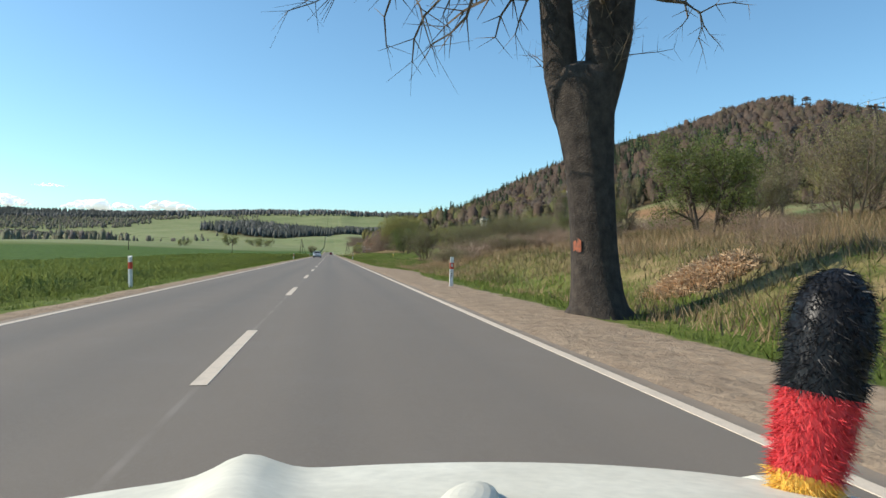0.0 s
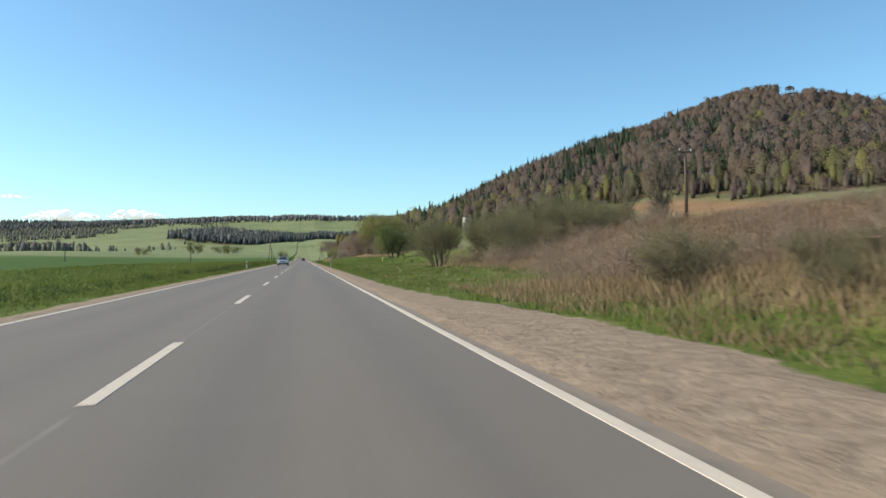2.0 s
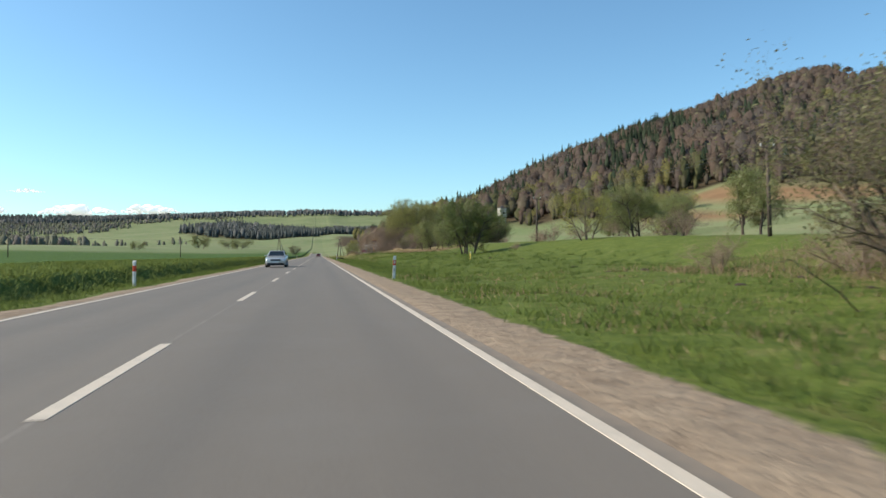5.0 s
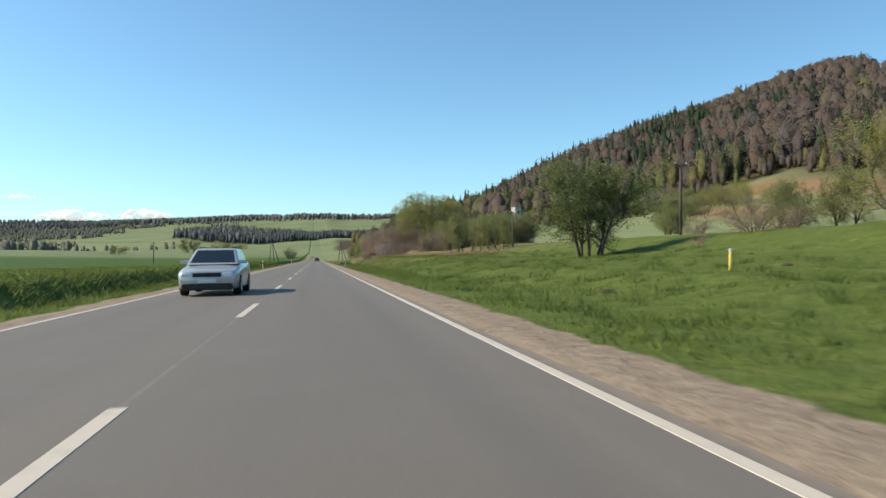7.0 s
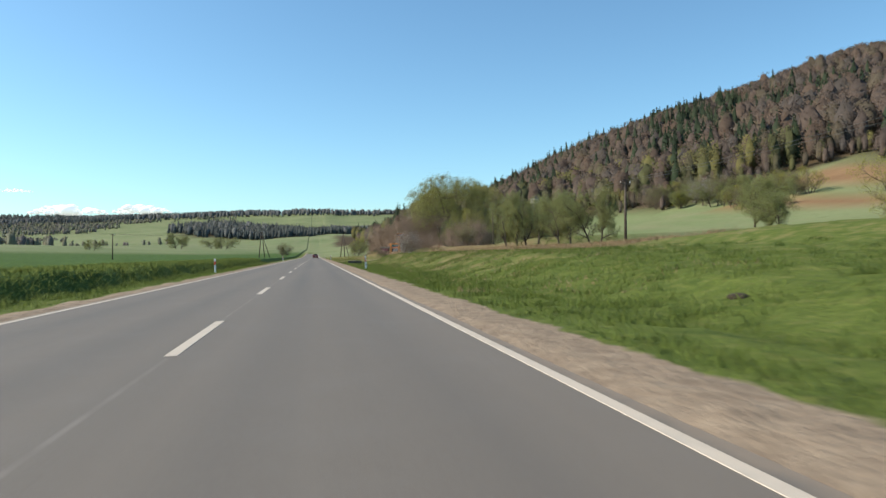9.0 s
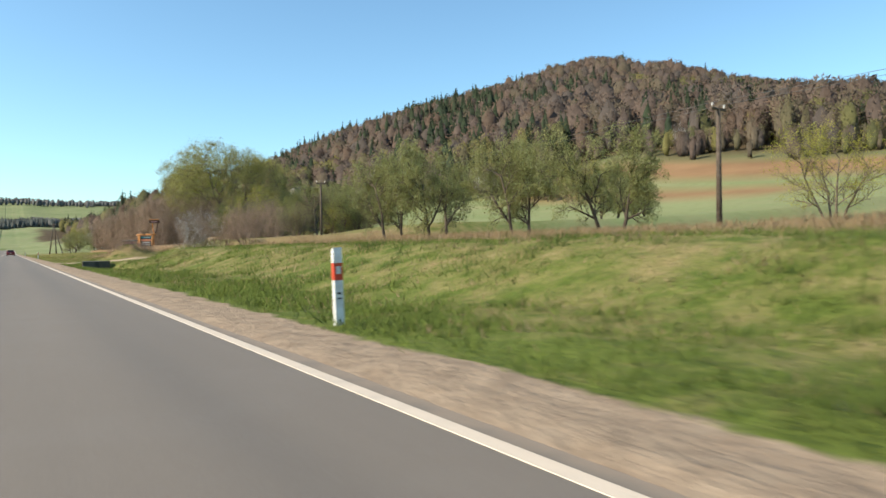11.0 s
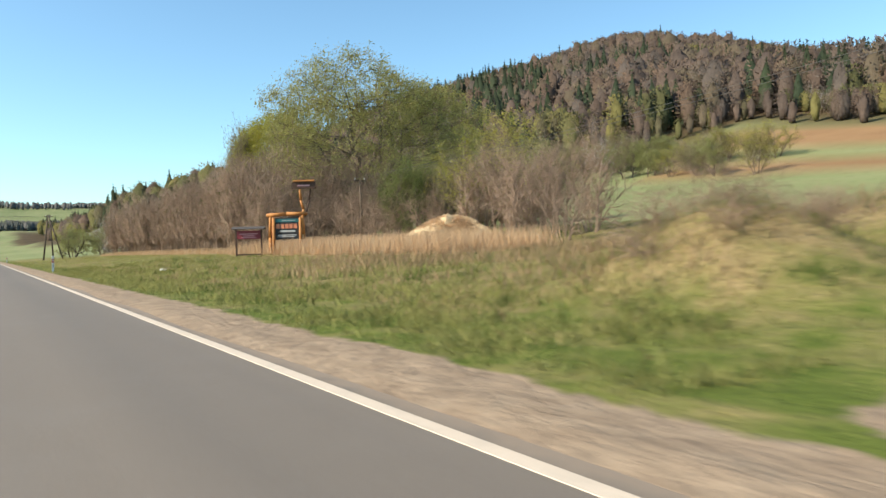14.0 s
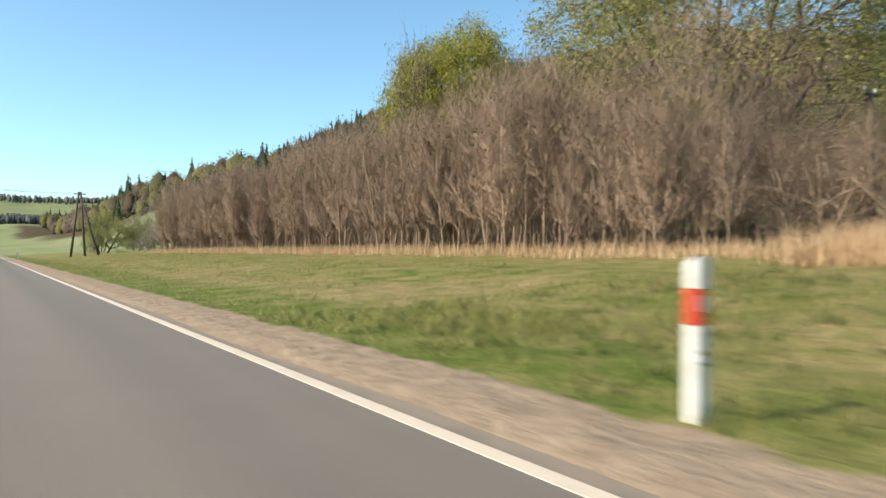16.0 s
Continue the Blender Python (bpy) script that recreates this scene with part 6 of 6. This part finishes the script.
PLATE = two_tone("number_plate", (0.70, 0.70, 0.67), (0.60, 0.60, 0.57), 20.0, 0.4, world_space=False)


def loft(stations, material, name, parent, label=""):
    """A body skin through cross-sections: (y, half widths at sill, waist and top, bottom, waist, top)."""
    bm = bmesh.new()
    rows = []
    for y, ws, ww, wt, zb, zw, zt in stations:
        half = [(0.0, zb), (ws * 0.92, zb), (ws, zb + 0.06), (ww, zw), (ww * 0.985, zt - 0.07), (wt, zt - 0.012), (wt * 0.55, zt + 0.012), (0.0, zt + 0.02)]
        ring = [(x, z) for x, z in half] + [(-x, z) for x, z in half[-2:0:-1]]
        rows.append([bm.verts.new((x, y, z)) for x, z in ring])
    n = len(rows[0])
    for a, b in zip(rows[:-1], rows[1:]):
        for j in range(n):
            bm.faces.new((a[j], a[(j + 1) % n], b[(j + 1) % n], b[j]))
    bm.faces.new(list(reversed(rows[0])))
    bm.faces.new(rows[-1])
    bmesh.ops.recalc_face_normals(bm, faces=bm.faces)
    return part(name, bm, material, parent, label, smooth=True)


def panel(bm, quad, u0, u1, v0, v1, out):
    """A slab lying on part of a four-cornered face."""
    a, b, c, d = (Vector(q) for q in quad)
    at = lambda u, v: (a * (1 - u) + b * u) * (1 - v) + (d * (1 - u) + c * u) * v
    n = (b - a).cross(d - a).normalized()
    p = [at(u0, v0), at(u1, v0), at(u1, v1), at(u0, v1)]
    lo = [bm.verts.new(q - n * 0.01) for q in p]
    hi = [bm.verts.new(q + n * out) for q in p]
    bm.faces.new(hi)
    for j in range(4):
        bm.faces.new((lo[j], lo[(j + 1) % 4], hi[(j + 1) % 4], hi[j]))


def build_car(name, paint, x, y, turn, label, lights_on=False):
    car = new(name)
    car.matrix_basis = pose(x, y, 0.012, 0, 0, turn)
    loft([(-2.22, 0.74, 0.76, 0.70, 0.36, 0.62, 0.88), (-2.12, 0.82, 0.84, 0.76, 0.26, 0.62, 0.98), (-1.7, 0.85, 0.87, 0.79, 0.20, 0.62, 0.98), (-0.6, 0.86, 0.875, 0.80, 0.18, 0.60, 0.95),
          (0.6, 0.86, 0.875, 0.79, 0.18, 0.60, 0.92), (1.05, 0.86, 0.87, 0.77, 0.18, 0.60, 0.89), (1.6, 0.85, 0.86, 0.72, 0.19, 0.58, 0.82), (2.0, 0.81, 0.83, 0.70, 0.22, 0.52, 0.77), (2.16, 0.76, 0.78, 0.67, 0.26, 0.50, 0.735), (2.21, 0.71, 0.73, 0.62, 0.30, 0.48, 0.70)],
         paint, "body", car)
    # cabin: base and roof corners
    zb, zr = 0.93, 1.43
    base = [(-0.78, 1.02), (0.78, 1.02), (0.78, -2.06), (-0.78, -2.06)]
    roof = [(-0.60, 0.18), (0.60, 0.18), (0.60, -1.70), (-0.60, -1.70)]
    bm = bmesh.new()
    lo = [bm.verts.new((px, py, zb)) for px, py in base]
    hi = [bm.verts.new((px, py, zr)) for px, py in roof]
    bm.faces.new(hi)
    for j in range(4):
        bm.faces.new((lo[j], lo[(j + 1) % 4], hi[(j + 1) % 4], hi[j]))
    bmesh.ops.recalc_face_normals(bm, faces=bm.faces)
    bmesh.ops.bevel(bm, geom=list(bm.edges), offset=0.055, segments=3, affect="EDGES", profile=0.5)
    part("cabin", bm, paint, car, smooth=True)
    corner = lambda k: (*base[k], zb)
    head = lambda k: (*roof[k], zr)
    for nm, quad, cuts in (("windscreen", (corner(1), corner(0), head(0), head(1)), ((0.06, 0.94),)), ("rear_window", (corner(3), corner(2), head(2), head(3)), ((0.08, 0.92),)),
                           ("side_window", (corner(2), corner(1), head(1), head(2)), ((0.07, 0.30), (0.325, 0.59), (0.615, 0.90))), ("side_window", (corner(0), corner(3), head(3), head(0)), ((0.10, 0.385), (0.41, 0.675), (0.70, 0.93)))):
        for u0, u1 in cuts:
            bm = bmesh.new()
            panel(bm, quad, u0, u1, 0.10, 0.88, 0.006)
            part(nm, bm, CAR_GLASS, car, "dark tinted glass")
    for sx in (-1, 1):
        for wy in (-1.36, 1.30):
            bm = bmesh.new()
            made = bmesh.ops.create_cone(bm, cap_ends=True, segments=28, radius1=0.315, radius2=0.315, depth=0.21)["verts"]
            bmesh.ops.bevel(bm, geom=[e for e in bm.edges if len(e.link_faces) == 2 and any(len(f.verts) > 4 for f in e.link_faces)], offset=0.03, segments=2, affect="EDGES", profile=0.5)
            bmesh.ops.transform(bm, matrix=Matrix.Translation((sx * 0.775, wy, 0.315)) @ Matrix.Rotation(radians(90), 4, "Y"), verts=list(bm.verts))
            tyre = part("wheel", bm, TYRE, car, "black rubber tyre", smooth=False)
            bm = bmesh.new()
            rod(bm, (sx * 0.86, wy, 0.315), (sx * 0.888, wy, 0.315), 0.20, 0.185, 24)
            for k in range(5):
                a = 2 * math.pi * k / 5
                rod(bm, (sx * 0.885, wy, 0.315), (sx * 0.885, wy + 0.17 * math.cos(a), 0.315 + 0.17 * math.sin(a)), 0.02, 0.025, 6)
            part("rim", bm, RIM, tyre, "silver alloy rim")
        bm = bmesh.new()
        box(bm, sx * 0.70, sx * 0.99, 0.70, 0.80, 0.95, 1.06, 0.02)
        part("mirror", bm, paint, car)
        bm = bmesh.new()
        box(bm, sx * 0.43, sx * 0.72, 2.02, 2.225, 0.565, 0.695, 0.03)
        part("headlight", bm, LAMP_GLASS, car, "clear headlight")
        bm = bmesh.new()
        box(bm, sx * 0.60, sx * 0.80, -2.20, -2.06, 0.72, 0.93, 0.02)
        part("tail_light", bm, TAIL_RED, car, "red tail light")
    bm = bmesh.new()
    box(bm, -0.40, 0.40, 2.15, 2.222, 0.565, 0.685, 0.01)
    for k in range(3):
        box(bm, -0.39, 0.39, 2.221, 2.229, 0.585 + 0.03 * k, 0.592 + 0.03 * k)
    part("grille", bm, BLACK_PLASTIC, car, "black grille")
    bm = bmesh.new()
    box(bm, -0.72, 0.72, 1.98, 2.245, 0.18, 0.38, 0.05)
    part("front_bumper", bm, BLACK_PLASTIC, car, "black lower bumper")
    bm = bmesh.new()
    box(bm, -0.76, 0.76, -2.27, -2.0, 0.26, 0.50, 0.05)
    part("rear_bumper", bm, paint, car)
    for py, z in ((2.252, 0.40), (-2.235, 0.62)):
        bm = bmesh.new()
        box(bm, -0.26, 0.26, py - 0.006, py + 0.006, z, z + 0.11, 0.003)
        part("number_plate", bm, PLATE, car, "blank pale number plate")
    for sx in (-0.5, 0.5):
        bm = bmesh.new()
        rod(bm, (sx, 0.05, 1.475), (sx, -1.55, 1.475), 0.016, 0.016, 8)
        for yy in (0.0, -1.5):
            rod(bm, (sx, yy, 1.42), (sx, yy, 1.475), 0.018, 0.016, 6)
        part("roof_rail", bm, BLACK_PLASTIC, car, "black roof rail")
    return tagged(car, label, "car")


build_car("silver_estate_car", SILVER, -1.75, 160.6, 180, "silver estate car facing down the oncoming lane")
build_car("red_hatchback", DARK_RED, 1.75, 424.0, 0, "dark red car seen from behind on the road")


# ---------------------------------------------------------------- front of the travelling car
IVORY = two_tone("ivory_paint", (0.72, 0.69, 0.58), (0.60, 0.57, 0.47), 4.0, 0.55, 40.0, 0.001, spec=0.25, world_space=False)
FUR_BLACK = leafy("black_fur", (0.006, 0.006, 0.007), (0.022, 0.021, 0.022), 0.0, 0.38)
FUR_RED = leafy("red_fur", (0.50, 0.03, 0.04), (0.78, 0.09, 0.09), 0.15, 0.5)
FUR_YELLOW = leafy("yellow_fur", (0.72, 0.42, 0.06), (0.85, 0.56, 0.12), 0.15, 0.5)


def build_front():
    car = new("old_car_front")
    cx = 1.12
    car.matrix_basis = pose(cx, 0, 0)

    def top(u, y):
        """Height of the bonnet over its width (-1 to 1) and length."""
        z = 0.815 - 0.085 * (y - 0.72) / 0.72 - 0.055 * abs(u) ** 2.2
        z -= 0.10 * max(0.0, (y - 1.38) / 0.22) ** 2
        ridge_ = math.exp(-((u * 0.70 + 0.255 - 0.06 * (1.42 - y)) / 0.055) ** 2)
        z += 0.030 * ridge_ * min(1.0, max(0.0, (y - 0.8) / 0.3)) * (1 - 0.6 * max(0, (y - 1.40) / 0.2))
        return z

    verts, faces = [], []
    nu, ny = 60, 22
    for k in range(ny + 1):
        y = 0.72 + 0.88 * k / ny
        for j in range(nu + 1):
            u = 2 * j / nu - 1
            verts.append((u * (0.70 - 0.05 * max(0, (y - 1.3) / 0.3)), y - 0.05 * u * u * (y - 0.7), top(u, y)))
    for k in range(ny):
        for j in range(nu):
            a = k * (nu + 1) + j
            faces.append((a, a + 1, a + nu + 2, a + nu + 1))
    mesh_object("bonnet", verts, faces, IVORY, car, "ivory bonnet with a raised ridge", smooth=True)
    bm = bmesh.new()
    box(bm, -0.66, 0.66, 1.40, 1.58, 0.30, 0.64, 0.05)
    part("nose", bm, IVORY, car)
    bm = bmesh.new()
    box(bm, -0.72, 0.72, 1.56, 1.68, 0.34, 0.46, 0.03)
    part("bumper", bm, STEEL, car, "steel bumper")
    for sx in (-1, 1):
        bm = bmesh.new()
        box(bm, sx * 0.60, sx * 0.74, 0.60, 1.56, 0.32, 0.66, 0.05)
        part("wing", bm, IVORY, car)
        bm = bmesh.new()
        rod(bm, (sx * 0.60, 1.02, 0.28), (sx * 0.74, 1.02, 0.28), 0.28, 0.28, 26)
        part("wheel", bm, TYRE, car, "black rubber tyre")
        bm = bmesh.new()
        rod(bm, (sx * 0.50, 1.56, 0.54), (sx * 0.50, 1.61, 0.54), 0.09, 0.085, 20)
        part("headlight", bm, LAMP_GLASS, car)
    bm = bmesh.new()
    box(bm, -0.66, 0.66, 0.62, 0.70, 0.28, 0.78, 0.02)
    part("bulkhead", bm, IVORY, car)
    bm = bmesh.new()
    made = bmesh.ops.create_uvsphere(bm, u_segments=20, v_segments=12, radius=1.0)["verts"]
    bmesh.ops.scale(bm, vec=(0.036, 0.085, 0.020), verts=made)
    bmesh.ops.transform(bm, matrix=Matrix.Translation((0.03, 1.10, 0.768)) @ Matrix.Rotation(radians(-24), 4, "Z"), verts=made)
    part("bonnet_badge", bm, IVORY, car, "small rounded ivory bonnet ornament")
    return tagged(car, "front end of an old ivory car with a ridged bonnet", "car")


def build_fur(foot, head):
    cover = new("furry_mirror_cover")
    cover.location = foot
    axis = Vector(head) - Vector(foot)
    rng = np.random.default_rng(31)
    d = axis.normalized()
    u = d.cross(Vector((0, 1, 0))).normalized()
    w = d.cross(u)
    length = axis.length
    for nm, f0, f1, mat, label in (("yellow_fur", 0.0, 0.19, FUR_YELLOW, "yellow fur"), ("red_fur", 0.19, 0.50, FUR_RED, "red fur"), ("black_fur", 0.50, 1.0, FUR_BLACK, "glossy black fur")):
        rad = lambda f: 0.86 * (0.047 + 0.022 * math.sin(min(f, 0.75) * 2.1)) * (1.0 if f < 0.72 else math.sqrt(max(0.0, 1 - ((f - 0.72) / 0.285) ** 2)) + 0.02)
        verts, faces = [], []
        rows = 14
        for k in range(rows + 1):
            f = f0 + (f1 - f0) * k / rows
            for j in range(24):
                a = 2 * math.pi * j / 24
                verts.append(d * (f * length) + (u * math.cos(a) + w * math.sin(a)) * rad(f))
        for k in range(rows):
            for j in range(24):
                p, q = k * 24 + j, k * 24 + (j + 1) % 24
                faces.append((p, q, q + 24, p + 24))
        body = mesh_object(nm, verts, faces, mat, cover, label, smooth=True)
        n = int(9000 * (f1 - f0))
        hair = []
        for _ in range(n):
            f = f0 + (f1 - f0) * rng.random()
            a = rng.uniform(0, 2 * math.pi)
            o = u * math.cos(a) + w * math.sin(a)
            p = d * (f * length) + o * rad(f) * 0.97
            t = (o * 0.55 - d * 0.45 + Vector(rng.normal(0, 0.25, 3))).normalized() * rng.uniform(0.010, 0.028)
            s = o.cross(t).normalized() * 0.0011
            hair += [tuple(p - s), tuple(p + s), tuple(p + t)]
        soup_object("strands", np.array(hair), 3, mat, body)
    return tagged(cover, "furry wing-mirror cover in black, red and yellow", "mirror cover")


build_front()
build_fur((1.69, 1.27, 0.665), (1.775, 1.29, 1.045))


# ---------------------------------------------------------------- low bright clouds far behind the hills
CLOUD = bpy.data.materials.new("cloud_white")
CLOUD.use_nodes = True
cb = CLOUD.node_tree.nodes["Principled BSDF"]
cb.inputs["Base Color"].default_value, cb.inputs["Roughness"].default_value = (0.9, 0.9, 0.9, 1), 1.0
# emission added so the clouds look sunlit against the sky
cb.inputs["Emission Color"].default_value, cb.inputs["Emission Strength"].default_value = (0.93, 0.97, 1.0, 1), 0.42
rng_c = random.Random(3)
for cx, wide, tall, base in ((-1760, 340, 50, 240), (-1250, 400, 52, 232), (-890, 320, 40, 236), (-1500, 190, 11, 345), (-2200, 360, 66, 252)):
    bm = bmesh.new()
    for k in range(40):
        u = rng_c.uniform(-1, 1)
        r = tall * rng_c.uniform(0.25, 0.55) * (1.15 - abs(u))
        made = bmesh.ops.create_icosphere(bm, subdivisions=2, radius=1.0)["verts"]
        bmesh.ops.scale(bm, vec=(r * 1.8, r * 1.5, r), verts=made)
        bmesh.ops.translate(bm, vec=(u * wide * 0.5, rng_c.uniform(-40, 40), rng_c.uniform(0, tall * 0.75) * (1 - u * u)), verts=made)
    me = bpy.data.meshes.new("backdrop_cloud")
    bm.to_mesh(me)
    bm.free()
    me.polygons.foreach_set("use_smooth", [True] * len(me.polygons))
    me.materials.append(CLOUD)
    cloud = new("backdrop_cloud", me)
    cloud.location = (cx, 4150, base)
    tagged(cloud, "small white fair-weather cloud low over hills", "cloud", kind="structure")
